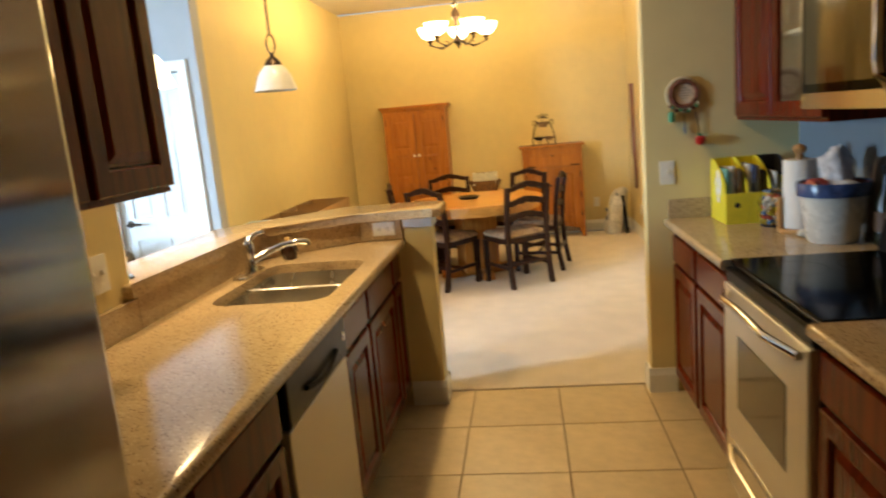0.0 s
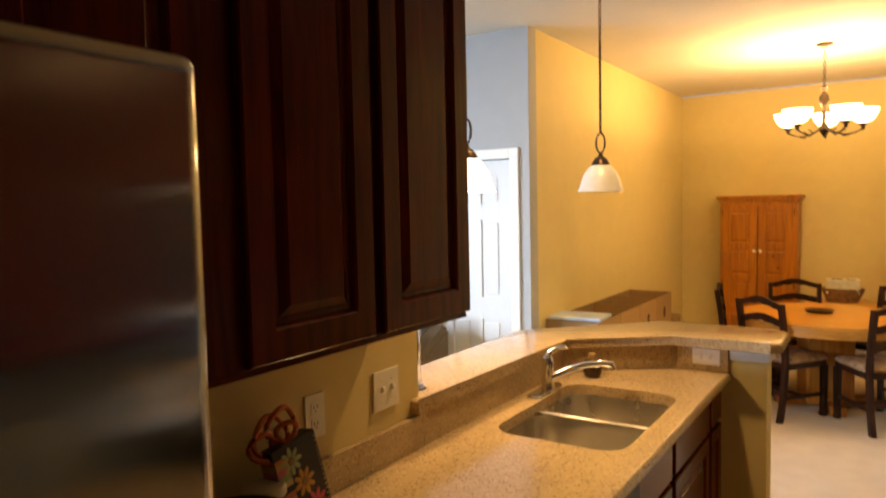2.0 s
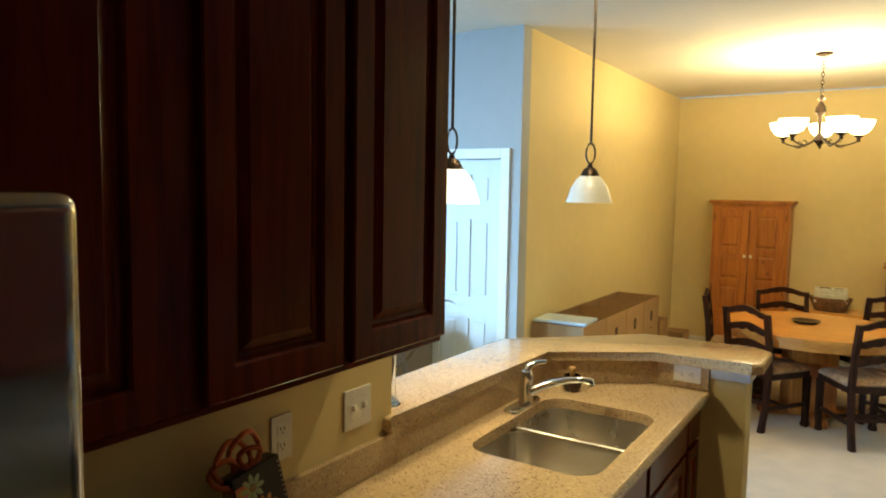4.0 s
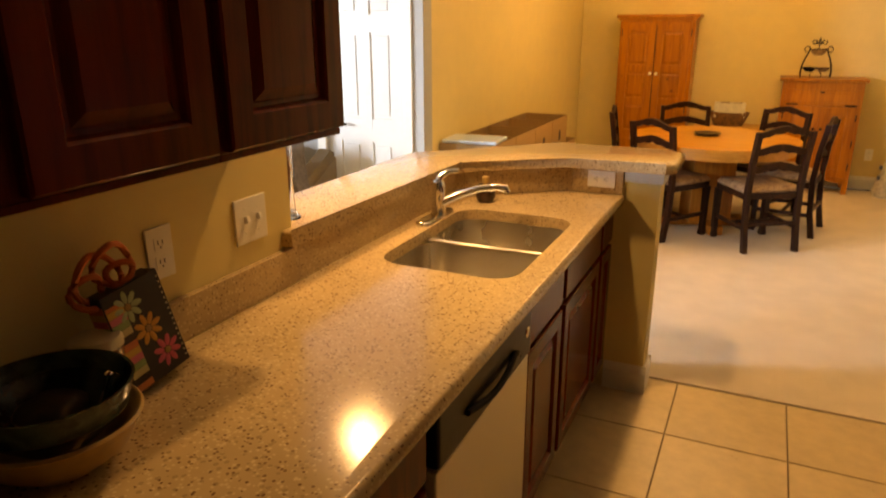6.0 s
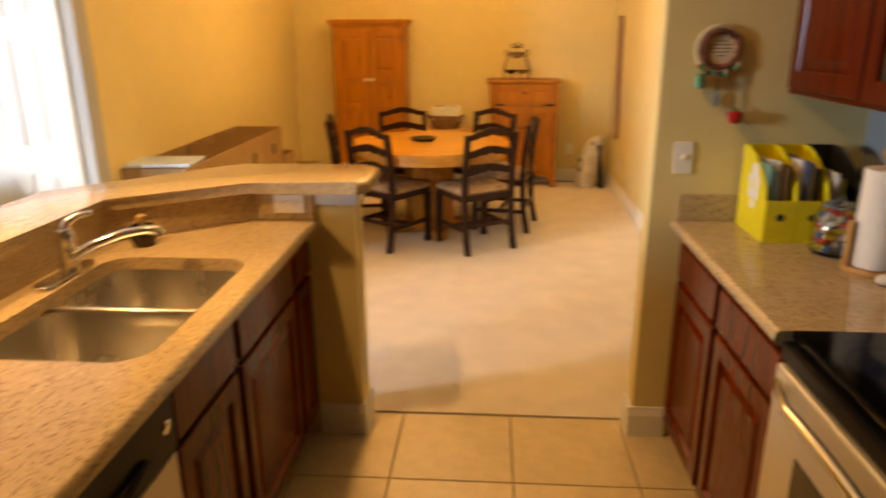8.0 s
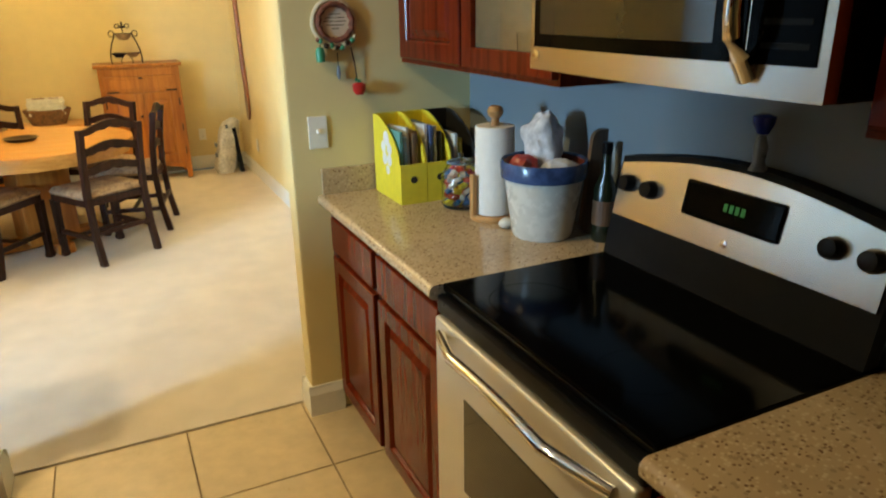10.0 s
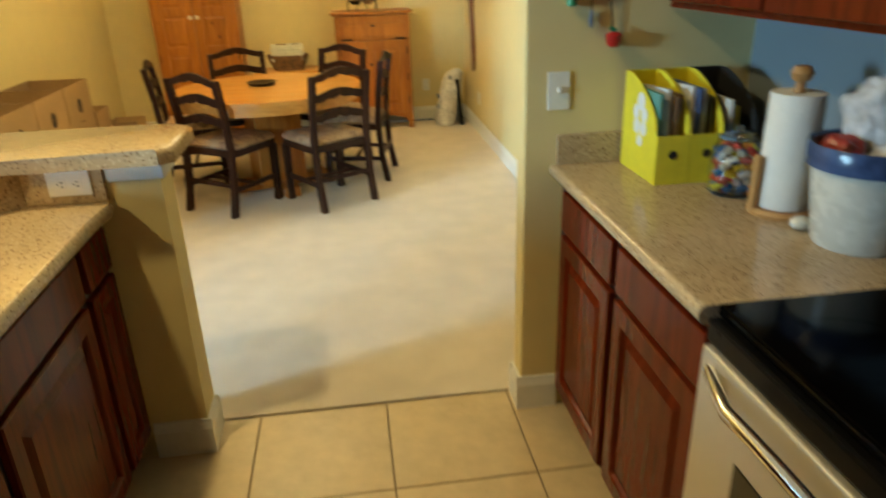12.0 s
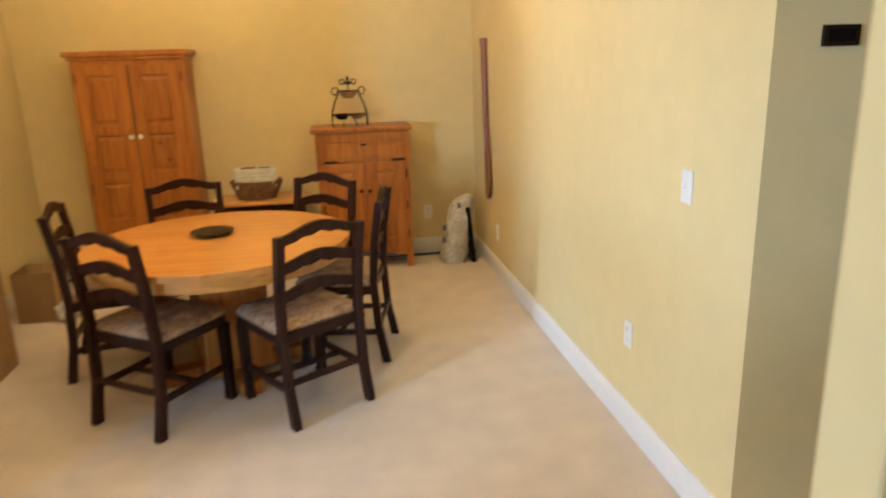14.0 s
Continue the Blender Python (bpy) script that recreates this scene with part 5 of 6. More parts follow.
for q in range(14):
    sm = M.setdefault("stripe%d" % (q % 6), mat("stripe_print", STRIPES[q % 6], 0.6, var=0.05))
    z0 = 0.010 + q * 0.0142
    part("stripe", bx(-BW - 0.001, -BW - 0.0002, -BD + 0.002, -0.002, z0, z0 + 0.0136), sm, bag)
    part("stripe", bx(-BW + 0.002, -BW + 0.040, -BD - 0.0009, -BD - 0.0002, z0, z0 + 0.0136 if q < 12 else z0 + 0.008), sm, bag)
M["ribbon"] = mat("sheer_orange_ribbon", (0.70, 0.16, 0.06), 0.5, var=0.15, scale=12)
for q, (lx, lz, rx) in enumerate(((-0.030, 0.262, 0.048), (0.012, 0.272, 0.042), (-0.055, 0.245, 0.033), (0.02, 0.245, 0.028))):
    pts = [(lx - 0.01 + rx * math.cos(2 * math.pi * a / 18), -0.022 + 0.010 * math.sin(4 * math.pi * a / 18 + q), lz - 0.02 + rx * 0.9 * math.sin(2 * math.pi * a / 18)) for a in range(18)]
    part("ribbon_loop", moved(tube(pts, 0.0065, 6, True), Matrix()), M["ribbon"], bag, "sheer orange ribbon loop", smooth=True)

M["pot"] = mat("dark_brown_glaze", (0.035, 0.014, 0.009), 0.2, var=0.2)
pot = thing("sink_pot", at(-0.055, 3.655, 0.9145), "small dark brown pot with a round wooden stopper", "pot")
part("pot", lathe([(0, 0.002), (0.030, 0.0), (0.040, 0.022), (0.041, 0.05), (0.034, 0.068), (0.030, 0.068), (0.03, 0.05), (0, 0.045)], 24), M["pot"], pot, smooth=True)
part("stopper", moved(lathe([(0.010, 0.045), (0.010, 0.07), (0.017, 0.085), (0.015, 0.10), (0, 0.106)], 16), Matrix()), M["tan_glaze"], pot, smooth=True)

M["sticks"] = mat("brown_reeds", (0.30, 0.12, 0.045), 0.7, var=0.25, scale=30)
vase = thing("glass_vase", at(-0.285, 2.67, 1.0675) @ Matrix.Diagonal((0.9, 0.9, 0.86, 1)), "tall clear glass vase holding brown reeds", "vase")
part("glass", lathe([(0, 0.006), (0.035, 0.006), (0.033, 0.03), (0.028, 0.10), (0.034, 0.26), (0.031, 0.26), (0.025, 0.10), (0.030, 0.035), (0.03, 0.022), (0, 0.020)], 24), M["glass"], vase, smooth=True)
part("foot", lathe([(0, 0.0), (0.048, 0.0), (0.046, 0.006), (0, 0.0062)], 24), M["glass"], vase, smooth=True)
for q in range(9):
    a = q * 2.4
    part("reed", tube([(0.008 * math.cos(a), 0.008 * math.sin(a), 0.026), (0.021 * math.cos(a + 0.5), 0.021 * math.sin(a + 0.5), 0.17 + 0.012 * (q % 4))], 0.004, 6), M["sticks"], vase, smooth=True)

# ---- small things: range side ----
M["yellow"] = mat("yellow_card", (0.80, 0.66, 0.045), 0.45, var=0.05, scale=5)
M["black_card"] = mat("black_card", (0.015, 0.014, 0.013), 0.6, var=0.1)
M["flower_white"] = mat("white_flower_print", (0.75, 0.74, 0.70), 0.6, var=0.03)


def magazine_file(x, material, label):
    f = thing("magazine_file", at(x, 3.785, 0.9145), label, "magazine file", "magazine files")
    d, w, hf, hb, t = 0.25, 0.098, 0.140, 0.285, 0.003
    side = [(0, 0), (d, 0), (d, hb)]
    for q in range(9):
        a = math.pi / 2 * q / 8
        side.append((0.205 - 0.195 * math.sin(a) ** 1.3, hb - (hb - hf) * (1 - math.cos(a)) ** 0.85))
    side.append((0, hf))
    for sx in (0, w - t):
        part("side", moved(prism(side, 0, t), Matrix(((0, 0, 1, sx), (1, 0, 0, 0), (0, 1, 0, 0), (0, 0, 0, 1)))), material, f)
    part("back", bx(t, w - t, d - t, d, 0, hb), material, f)
    part("bottom", bx(t, w - t, t, d - t, 0, t), material, f)
    part("front", bx(t, w - t, 0, t, 0, hf), material, f)
    part("finger_hole", moved(lathe([(0, 0.0012), (0.009, 0.0012), (0.0125, 0.002), (0.0125, 0)], 18), pose(w / 2, 0.0002, 0.085, 90, 0, 0)), M["black_card"], f, "dark round finger hole")
    return f


MF = [magazine_file(1.963 + 0.100 * i, M["yellow"] if i < 2 else M["black_card"], "yellow card magazine file full of papers" if i < 2 else "black card magazine file against the wall") for i in range(3)]
for q, (fy, fz, fr2) in enumerate(((0.125, 0.215, 0.023), (0.155, 0.180, 0.019), (0.098, 0.180, 0.020), (0.145, 0.140, 0.020), (0.100, 0.140, 0.019), (0.120, 0.102, 0.015))):
    part("printed_flower", moved(lathe([(0, 0.0008), (fr2, 0.0006), (fr2, 0)], 16), pose(-0.0001, fy, fz, 0, -90, 0) @ Matrix.Scale(1.12, 4)), M["flower_white"], MF[0], "white printed blossom")
PAPERS = ((0.006, 0.05, 0.245, (0.12, 0.32, 0.28)), (0.022, 0.045, 0.225, (0.33, 0.55, 0.66)), (0.038, 0.06, 0.255, (0.62, 0.62, 0.60)), (0.054, 0.06, 0.235, (0.25, 0.15, 0.08)), (0.070, 0.07, 0.24, (0.22, 0.13, 0.07)),
          (0.108, 0.06, 0.26, (0.66, 0.65, 0.62)), (0.124, 0.07, 0.255, (0.08, 0.12, 0.25)), (0.145, 0.08, 0.25, (0.62, 0.60, 0.55)), (0.168, 0.08, 0.23, (0.05, 0.04, 0.04)), (0.215, 0.05, 0.22, (0.62, 0.61, 0.56)), (0.24, 0.06, 0.20, (0.70, 0.55, 0.06)))
for q, (px0, py0, ph, tone) in enumerate(PAPERS):
    pm = mat("paper_cover", tone, 0.5, var=0.08, scale=10)
    b = moved(bx(0, 0.011, 0, 0.17, 0, ph, 0.001), pose(1.968 + px0, 3.785 + py0 * 0.55, 0.9185, (q % 3 - 1) * -2.0 - 2, 0, 0))
    solid("booklet", b, pm, "printed booklet standing in a magazine file", "booklet", "papers in the magazine files")

cj = thing("candy_jar", at(2.14, 3.68, 0.9145), "clear glass jar full of colourful wrapped candies", "jar")
part("glass", lathe([(0, 0.003), (0.062, 0.003), (0.067, 0.012), (0.067, 0.115), (0.05, 0.140), (0.047, 0.15), (0.044, 0.15), (0.046, 0.138), (0.063, 0.113), (0.063, 0.015), (0, 0.010)], 30), M["glass"], cj, smooth=True)
part("lid", lathe([(0, 0.185), (0.010, 0.183), (0.008, 0.170), (0.046, 0.160), (0.050, 0.1515), (0, 0.1515)], 26), M["glass"], cj, "clear glass lid", smooth=True)
TONES = ((0.70, 0.06, 0.04), (0.75, 0.30, 0.03), (0.05, 0.20, 0.45), (0.75, 0.70, 0.60), (0.68, 0.10, 0.05), (0.72, 0.66, 0.58), (0.75, 0.55, 0.05))
cmats = [mat("candy_wrapper", t, 0.25, var=0.05) for t in TONES]
rnd = random.Random(4)
for lev in range(6):
    for q in range(9):
        a = q * 2 * math.pi / 8 + lev * 0.4
        rr = 0.044 if q < 8 else 0.0
        cb = moved(bx(-0.015, 0.015, -0.008, 0.008, -0.008, 0.008, 0.005), pose(rr * math.cos(a), rr * math.sin(a), 0.026 + lev * 0.019, rnd.uniform(-40, 40), rnd.uniform(-40, 40), rnd.uniform(0, 180)))
        part("candy", cb, cmats[rnd.randrange(7)], cj)

M["wood_light"] = grain("turned_beech", (0.50, 0.27, 0.10), (0.38, 0.18, 0.06), 0.4)
M["towel"] = mat("white_paper_towel", (0.76, 0.73, 0.67), 0.95, var=0.03, bump=0.5, bscale=150)
pt = thing("paper_towel_holder", at(2.175, 3.515, 0.9145), "wooden holder with a white paper towel roll", "paper towel holder")
part("base", lathe([(0, 0.0), (0.078, 0.0), (0.080, 0.010), (0.074, 0.018), (0, 0.018)], 30), M["wood_light"], pt, smooth=True)
part("pole", lathe([(0.012, 0.0185), (0.012, 0.32), (0, 0.32)], 14), M["wood_light"], pt, smooth=True)
part("knob", moved(lathe([(0.010, 0.0), (0.022, 0.010), (0.026, 0.024), (0.018, 0.038), (0, 0.042)], 20), at(0, 0, 0.318)), M["wood_light"], pt, smooth=True)
part("roll", lathe([(0.019, 0.020), (0.061, 0.020), (0.062, 0.025), (0.062, 0.292), (0.060, 0.297), (0.019, 0.297), (0.019, 0.020)], 34), M["towel"], pt, smooth=True)
part("side_arm", bx(-0.085, -0.068, -0.011, 0.011, 0.0185, 0.15, 0.004), M["wood_light"], pt)

M["crock"] = mat("cream_stoneware", (0.66, 0.63, 0.55), 0.28, var=0.05, scale=7)
M["blue_band"] = mat("blue_glaze", (0.055, 0.095, 0.22), 0.22, var=0.25, scale=14)
M["crock_in"] = mat("red_brown_glaze", (0.20, 0.045, 0.025), 0.4, var=0.1)
cr = thing("utensil_crock", at(2.214, 3.297, 0.9145) @ Matrix.Diagonal((1, 1, 0.94, 1)), "large cream stoneware crock with a blue rim", "crock")
part("body", lathe([(0, 0.0), (0.084, 0.0), (0.089, 0.008), (0.114, 0.186), (0.110, 0.186)], 44), M["crock"], cr, smooth=True)
part("rim", lathe([(0.1145, 0.1865), (0.125, 0.190), (0.128, 0.235), (0.124, 0.243), (0.117, 0.240), (0.114, 0.205)], 44), M["blue_band"], cr, "blue glazed rim band", smooth=True)
part("lining", lathe([(0.116, 0.236), (0.110, 0.185), (0.088, 0.06), (0, 0.06)], 36), M["crock_in"], cr, smooth=True)
M["cloth"] = mat("white_grey_cloth", (0.62, 0.61, 0.62), 0.9, var=0.2, scale=16, bump=0.4)


def crumple(x, y, z, r, flat, seed, name, material, label, category):
    bm = bmesh.new()
    bmesh.ops.create_icosphere(bm, subdivisions=4, radius=r)
    for v in bm.verts:
        n = v.co.normalized()
        k = 1 + 0.28 * noise.noise(n * 1.7 + Vector((seed, 0, 0))) + 0.10 * noise.noise(n * 5 + Vector((seed, 2, 0)))
        v.co = n * r * k
        v.co.z *= flat
    return solid(name, moved(bm, at(x, y, z)), material, label, category, smooth=True)


crumple(2.244, 3.352, 1.18, 0.062, 1.35, 3.0, "folded_cloth", M["cloth"], "pale grey and white cloth stuffed in the crock", "cloth")
crumple(2.234, 3.242, 1.12, 0.055, 0.5, 8.0, "folded_cloth", M["cloth"], "white cloth lying in the crock", "cloth")
M["red_skin"] = mat("red_packet", (0.45, 0.05, 0.035), 0.35, var=0.15)
crumple(2.164, 3.327, 1.12, 0.042, 0.8, 5.0, "red_packet", M["red_skin"], "red packet lying in the crock", "packet")
eg = bmesh.new()
bmesh.ops.create_icosphere(eg, subdivisions=3, radius=0.022)
for v in eg.verts:
    v.co.z *= 0.75
    v.co.x *= 1.35
solid("white_egg_timer", moved(eg, at(2.15, 3.395, 0.931, 20)), M["crock"], "small rounded white object beside the crock", "timer", smooth=True)
M["board"] = grain("dark_walnut", (0.13, 0.065, 0.030), (0.08, 0.038, 0.016), 0.5)
solid("cutting_board", moved(prism(oval(-0.055, 0.055, 0, 0.31, 0.03), 0, 0.014, 0.003), pose(2.352, 3.235, 0.9155, 90, 6, 0) @ Matrix.Identity(4)), M["board"], "dark wooden board leaning against the wall", "cutting board")
M["bottle"] = mat("dark_green_bottle", (0.014, 0.020, 0.009), 0.25, var=0.3)
bt = thing("oil_bottle", at(2.335, 3.165, 0.9145), "dark green glass bottle beside the range", "bottle")
part("bottle", lathe([(0, 0.0), (0.030, 0.0), (0.032, 0.01), (0.032, 0.155), (0.014, 0.20), (0.013, 0.255), (0, 0.255)], 24), M["bottle"], bt, smooth=True)
part("cap", moved(lathe([(0.015, 0.0), (0.015, 0.03), (0, 0.031)], 16), at(0, 0, 0.2555)), M["black"], bt, smooth=True)
part("bottle_label", lathe([(0.0325, 0.05), (0.0329, 0.052), (0.0329, 0.12), (0.0325, 0.122)], 24), M["board"], bt)
M["blue_glass"] = mat("blue_glass_stopper", (0.015, 0.04, 0.35), 0.1, var=0.2)
M["clear_fig"] = mat("grey_figure", (0.25, 0.24, 0.22), 0.3, var=0.2)
fg = thing("small_figurine", at(2.333, 2.665, 1.222), "small figurine with a blue glass top on the range", "figurine")
part("base", lathe([(0, 0.0), (0.020, 0.0), (0.012, 0.02), (0.016, 0.05), (0.008, 0.075), (0, 0.075)], 16), M["clear_fig"], fg, smooth=True)
part("top", moved(lathe([(0, 0.0), (0.012, 0.004), (0.022, 0.025), (0.024, 0.04), (0.012, 0.045), (0, 0.043)], 18), at(0, 0, 0.0745)), M["blue_glass"], fg, smooth=True)

# hanging plaque on the wall end
M["plaque_face"] = mat("cream_plaque_face", (0.70, 0.55, 0.38), 0.55, var=0.06, scale=14)
M["plaque"] = mat("cream_plaque", (0.56, 0.46, 0.30), 0.6, var=0.08, scale=14)
M["wreath"] = mat("red_brown_wreath", (0.24, 0.075, 0.040), 0.7, var=0.35, scale=30, bump=0.5)
M["bead_green"] = mat("green_bead", (0.04, 0.26, 0.13), 0.3, var=0.2)
M["bead_blue"] = mat("blue_grey_charm", (0.16, 0.18, 0.22), 0.3, var=0.2)
M["apple"] = mat("red_apple_charm", (0.48, 0.015, 0.012), 0.35, var=0.15)
pq = thing("hanging_plaque", mounted(1.850, 4.07, 1.516, 0, -1), "round cream plaque with beads and hanging charms", "wall decoration")
part("disc", moved(lathe([(0, 0.012), (0.052, 0.011), (0.055, 0.006), (0.055, 0)], 36), pose(0, -0.0005, 0, 90, 0, 0)), M["plaque_face"], pq, smooth=True)
part("rope_ring", moved(tube([(-0.004 + 0.074 * math.cos(2 * math.pi * i / 36), 0.074 * math.sin(2 * math.pi * i / 36), 0) for i in range(36)], 0.009, 8, True), pose(0, -0.010, 0, 90, 0, 0)), M["plaque"], pq, "pale rope ring", smooth=True)
part("wreath_ring", moved(tube([((0.060 + 0.003 * math.sin(i * 2.1)) * math.cos(2 * math.pi * i / 36), (0.060 + 0.003 * math.cos(i * 3.3)) * math.sin(2 * math.pi * i / 36), 0) for i in range(36)], 0.0105, 8, True), pose(0, -0.013, 0, 90, 0, 0)), M["wreath"], pq, "red brown wreath ring", smooth=True)
for q in range(5):
    w_ = (0.020, 0.034, 0.040, 0.032, 0.014)[q]
    part("text_line", bx(-w_, w_, -0.0136, -0.0126, 0.026 - 0.012 * q, 0.0285 - 0.012 * q), M["ink"], pq)
for q in range(15):
    u = -1 + 2 * q / 14
    bmt = (M["wreath"], M["bead_green"], M["plaque"], M["bronze"])[q % 4]
    bd = bmesh.new()
    bmesh.ops.create_icosphere(bd, subdivisions=2, radius=0.008 + 0.002 * (q % 2))
    part("bead", moved(bd, at(u * 0.066, -0.016, -0.056 - 0.030 * (1 - u * u) + 0.004 * (q % 3))), bmt, pq, smooth=True)
part("string", tube([(-0.058, -0.016, -0.07), (-0.062, -0.016, -0.09)], 0.002, 5), M["bronze"], pq)
part("bell", moved(lathe([(0, 0.0), (0.012, -0.004), (0.016, -0.02), (0.015, -0.05), (0, -0.054)], 14), at(-0.062, -0.022, -0.078)), M["bead_green"], pq, "green glass bell charm", smooth=True)
part("string", tube([(0.0, -0.016, -0.10), (0.002, -0.012, -0.145)], 0.002, 5), M["bronze"], pq)
part("spoon", moved(lathe([(0, 0.0), (0.005, -0.008), (0.008, -0.028), (0.004, -0.05), (0, -0.054)], 12), at(0.002, -0.014, -0.14)), M["bead_blue"], pq, "grey metal charm", smooth=True)
part("string", tube([(0.05, -0.016, -0.085), (0.062, -0.014, -0.14), (0.068, -0.012, -0.195)], 0.0025, 5), M["bronze"], pq)
part("apple", moved(lathe([(0, -0.004), (0.012, 0.0), (0.024, -0.008), (0.022, -0.030), (0.014, -0.042), (0, -0.040)], 18), at(0.070, -0.026, -0.205)), M["apple"], pq, "red apple charm", smooth=True)
part("leaf", moved(bx(-0.012, 0.012, -0.002, 0.002, -0.006, 0.006, 0.002), pose(0.068, -0.022, -0.198, 0, 25, 0)), M["bead_green"], pq)

# ---- small things: dining room ----


def carton(x0, x1, y0, y1, z0, z1, label, open_top=True, prints="logo"):
    c = thing("cardboard_box", at(x1, (y0 + y1) / 2, z0), label, "box", "moving boxes")
    w, h, d, t = x1 - x0, z1 - z0, (y1 - y0) / 2 - 0.004, 0.005
    part("front", bx(-t, 0, -d, d, 0, h), M["card"], c)
    part("back", bx(-w, -w + t, -d, d, 0, h), M["card_shade"], c)
    part("side", bx(-w + t, -t, -d, -d + t, 0, h), M["card_shade"], c)
    part("side", bx(-w + t, -t, d - t, d, 0, h), M["card"], c)
    part("bottom", bx(-w + t, -t, -d + t, d - t, 0, t), M["card_shade"], c)
    if not open_top:
        part("top", bx(-w + t, -t, -d + t, d - t, h - t, h), M["card"], c)
    if prints == "logo":
        part("printed_mark", merge(moved(lathe([(0.022, 0), (0.022, 0.0008), (0.036, 0.0008), (0.036, 0)], 20), pose(0.0001, 0, h * 0.66, 0, 90, 0) @ Matrix.Diagonal((1.35, 1, 1, 1))), bx(0.0001, 0.0009, -0.012, 0.012, h * 0.66 - 0.036, h * 0.66 + 0.036)), M["ink"], c)
        part("printed_line", bx(0.0001, 0.0008, -0.035, 0.035, h * 0.42, h * 0.42 + 0.007), M["ink"], c)
        for q in range(7):
            part("printed_line", bx(0.0001, 0.0008, -d * 0.72 + q * d * 0.2, -d * 0.72 + q * d * 0.2 + d * 0.15, 0.012, 0.032), M["ink"], c)
    elif prints == "list":
        for q in range(8):
            part("printed_line", bx(0.0001, 0.0008, -0.024, 0.020 + 0.008 * (q % 3), 0.08 + 0.042 * q, 0.102 + 0.042 * q), M["ink"], c)
    return c


ZT = 0.40
BX0, BX1, BY, BP = -1.035, -0.65, 5.31, 0.462
for i in range(4):
    y0, y1 = BY + BP * i, BY + BP * (i + 1)
    carton(BX0, BX1, y0, y1 - 0.002, 0.0065, ZT, "closed brown cardboard moving box", False, "list")
    carton(BX0, BX1, y0, y1 - 0.002, ZT + 0.002, 0.84, "open brown cardboard moving box stacked on another", True, "logo")
carton(BX0, BX1 + 0.01, 7.165, 7.44, 0.0065, 0.60, "open brown cardboard box at the end of the stack", True, "none")
carton(-0.90, -0.65, 8.10, 8.36, 0.0065, 0.335, "small open cardboard box on the carpet", True, "none")
M["blue_plastic"] = mat("pale_blue_plastic", (0.50, 0.62, 0.72), 0.4, var=0.04)
solid("storage_lid", moved(bx(-0.19, 0.19, -0.14, 0.14, 0, 0.022, 0.008, 3), pose(-0.84, 5.47, 0.8415, 0, 0, 4)), M["blue_plastic"], "pale blue plastic lid on the boxes", "lid")
M["film"] = mat("clear_plastic_film", (0.66, 0.66, 0.63), 0.25, var=0.15, scale=20)
crumple(-0.60, 8.10, 0.075, 0.065, 1.05, 6.0, "plastic_bag", M["film"], "crumpled clear plastic bag beside a small box", "bag")

M["oar"] = grain("red_brown_paddle", (0.26, 0.095, 0.038), (0.17, 0.055, 0.022), 0.35, coat=0.2)
oar = thing("wooden_paddle", mounted(RWX, 8.50, -0.075, -1, 0) @ pose(0, 0, 0, 0, -4.4, 0) @ Matrix.Diagonal((1, 1, 1.06, 1)), "long red brown wooden paddle hanging on the wall", "paddle")
blade = bmesh.new()
outline = [(0.0, 0.585), (0.045, 0.60), (0.075, 0.66), (0.083, 0.78), (0.074, 0.92), (0.048, 1.05), (0.026, 1.15)]
left = [(-x, z) for x, z in outline[1:]]
ring = [(x, z) for x, z in outline] + [(x, z) for x, z in reversed(left)]
fv = [blade.verts.new((x, -0.022 - 0.006 * (1 - abs(x) / 0.09), z)) for x, z in ring]
bv = [blade.verts.new((x, -0.006, z)) for x, z in ring]
blade.faces.new(fv), blade.faces.new(list(reversed(bv)))
for i in range(len(ring)):
    j = (i + 1) % len(ring)
    blade.faces.new((fv[i], fv[j], bv[j], bv[i]))
bmesh.ops.recalc_face_normals(blade, faces=blade.faces[:])
part("blade", blade, M["oar"], oar)
part("shaft", tube([(0, -0.018, 0.75), (0, -0.018, 1.1), (0, -0.018, 1.62), (0, -0.018, 1.69)], [0.012, 0.024, 0.026, 0.032], 12), M["oar"], oar, smooth=True)

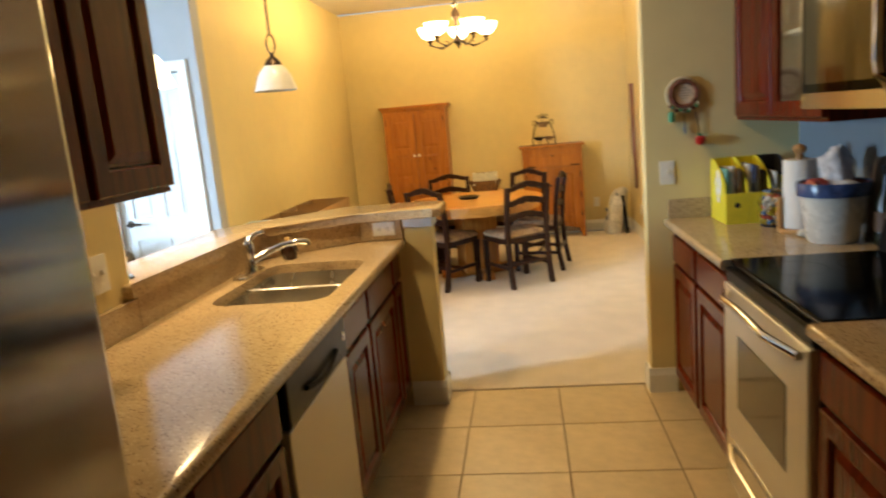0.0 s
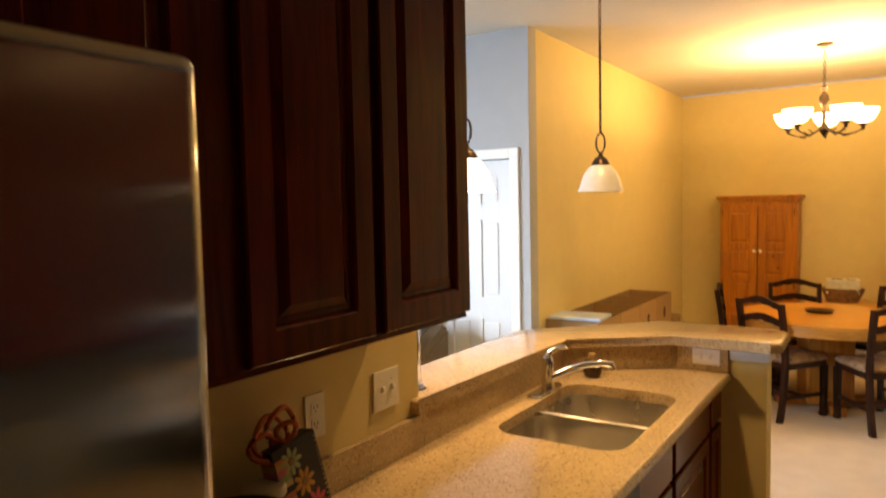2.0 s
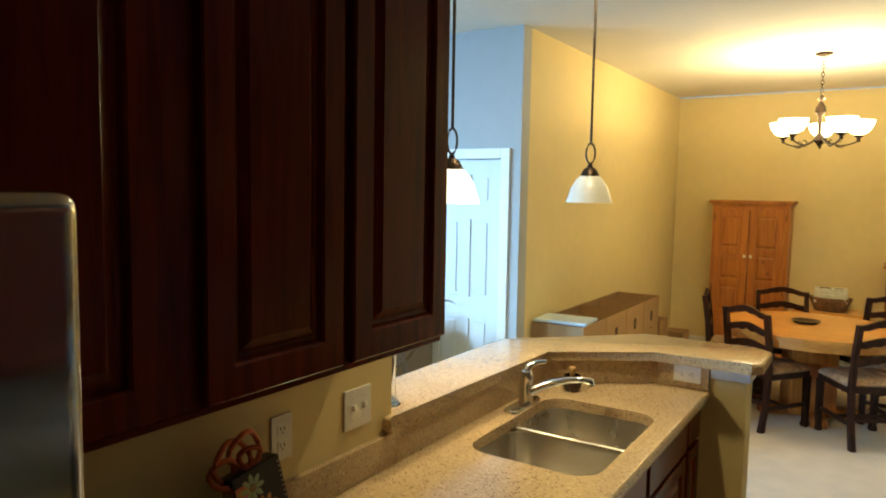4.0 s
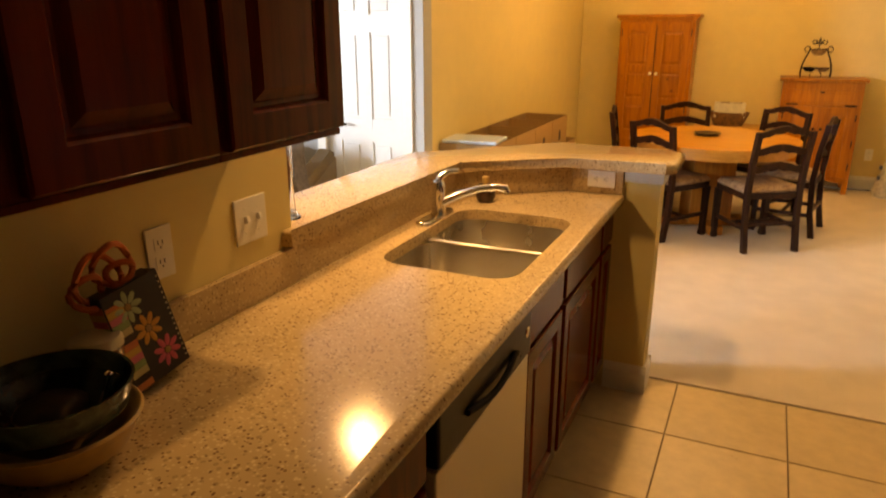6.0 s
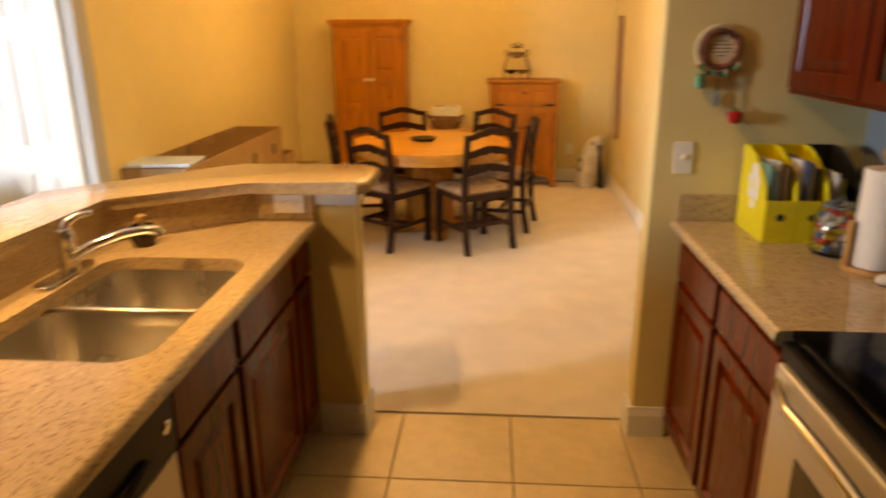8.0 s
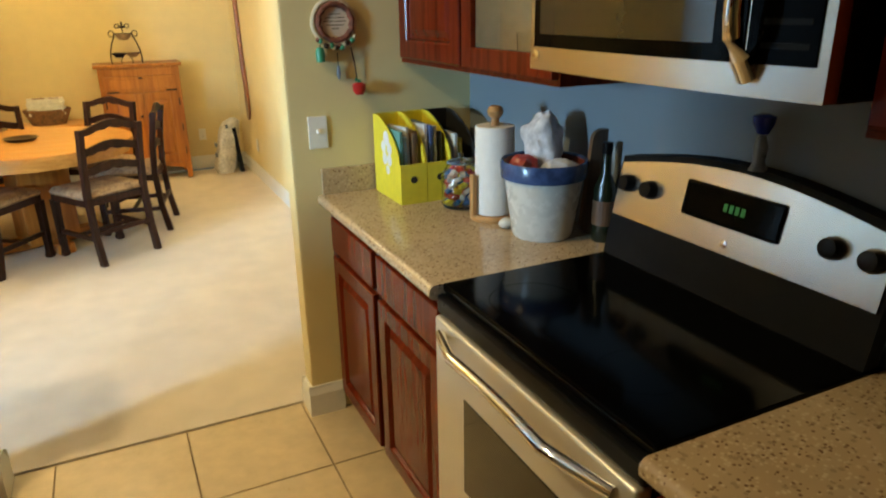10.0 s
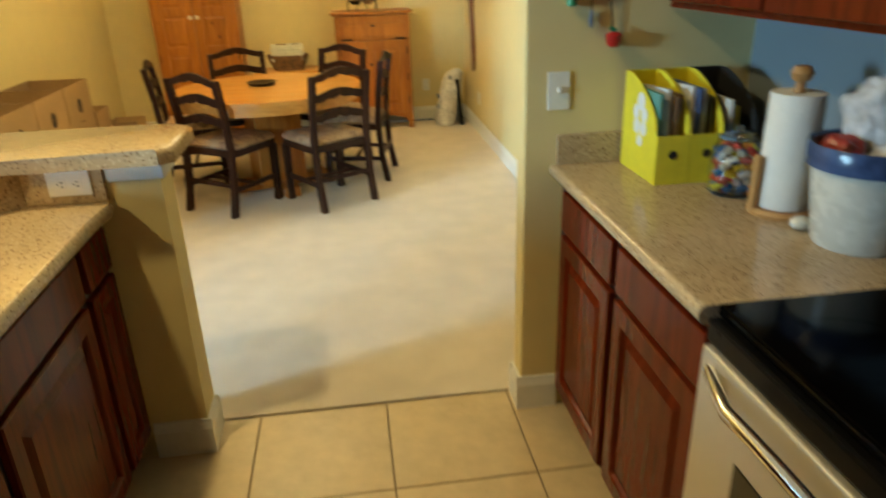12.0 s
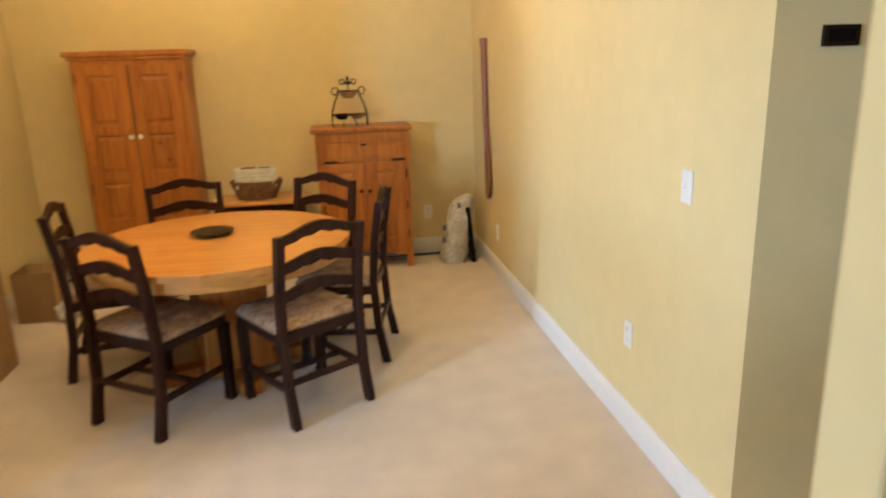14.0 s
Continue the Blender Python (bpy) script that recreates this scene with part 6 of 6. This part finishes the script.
M["bag_white"] = mat("white_plastic_sack", (0.66, 0.63, 0.56), 0.4, var=0.2, scale=9, bump=0.5, bscale=40)
sk = bmesh.new()
rows = []
for k, (z, rx, ry, ox) in enumerate(((0.006, 0.085, 0.07, -0.06), (0.06, 0.115, 0.085, -0.055), (0.16, 0.11, 0.08, -0.035), (0.26, 0.105, 0.075, -0.01), (0.36, 0.11, 0.075, 0.005), (0.45, 0.10, 0.07, 0.02), (0.51, 0.085, 0.05, 0.045), (0.545, 0.03, 0.025, 0.06))):
    row = []
    for a in range(20):
        t = 2 * math.pi * a / 20
        w = 1 + 0.12 * noise.noise(Vector((math.cos(t) * 2, math.sin(t) * 2, z * 9)))
        row.append(sk.verts.new((ox + rx * w * math.cos(t), ry * w * math.sin(t), z)))
    rows.append(row)
for a, b in zip(rows, rows[1:]):
    for i in range(20):
        j = (i + 1) % 20
        sk.faces.new((a[i], a[j], b[j], b[i]))
sk.faces.new(rows[0]), sk.faces.new(rows[-1])
bmesh.ops.recalc_face_normals(sk, faces=sk.faces[:])
sack = thing("plastic_sack", at(2.13, 8.76, 0), "white plastic sack slumped in the corner", "sack")
part("sack", sk, M["bag_white"], sack, smooth=True)
part("dark_backing", moved(bx(-0.02, 0.02, -0.09, 0.09, 0.006, 0.46, 0.008), pose(0.10, 0.02, 0, 0, -6, 0)), M["black"], sack, "dark panel behind the sack")
for q, (mx, mz) in enumerate(((-0.155, 0.20), (-0.150, 0.30), (-0.03, 0.47))):
    part("printed_patch", moved(bx(-0.012, 0.012, -0.018, 0.018, -0.02, 0.02, 0.003), at(mx + 0.018, -0.045, mz)), M["bead_blue"], sack)

# ---- floor tiles ----
tile_mesh = None
for ix in range(-3, 5):
    for iy in range(-12, 1):
        x0, y0 = 0.72 + 0.457 * ix, 3.722 + 0.4575 * iy
        if x0 < -0.3 or x0 + 0.457 > 2.56 or y0 < -1.7:
            continue
        if tile_mesh is None:
            t0 = part("tile", bx(0.003, 0.454, 0.003, 0.4545, -0.006, 0.0, 0.0015, 1), M["tile"], floor)
            tile_mesh = t0.data
        else:
            t0 = new("tile", tile_mesh)
            t0.parent = floor
        t0.location = (x0, y0, 0)
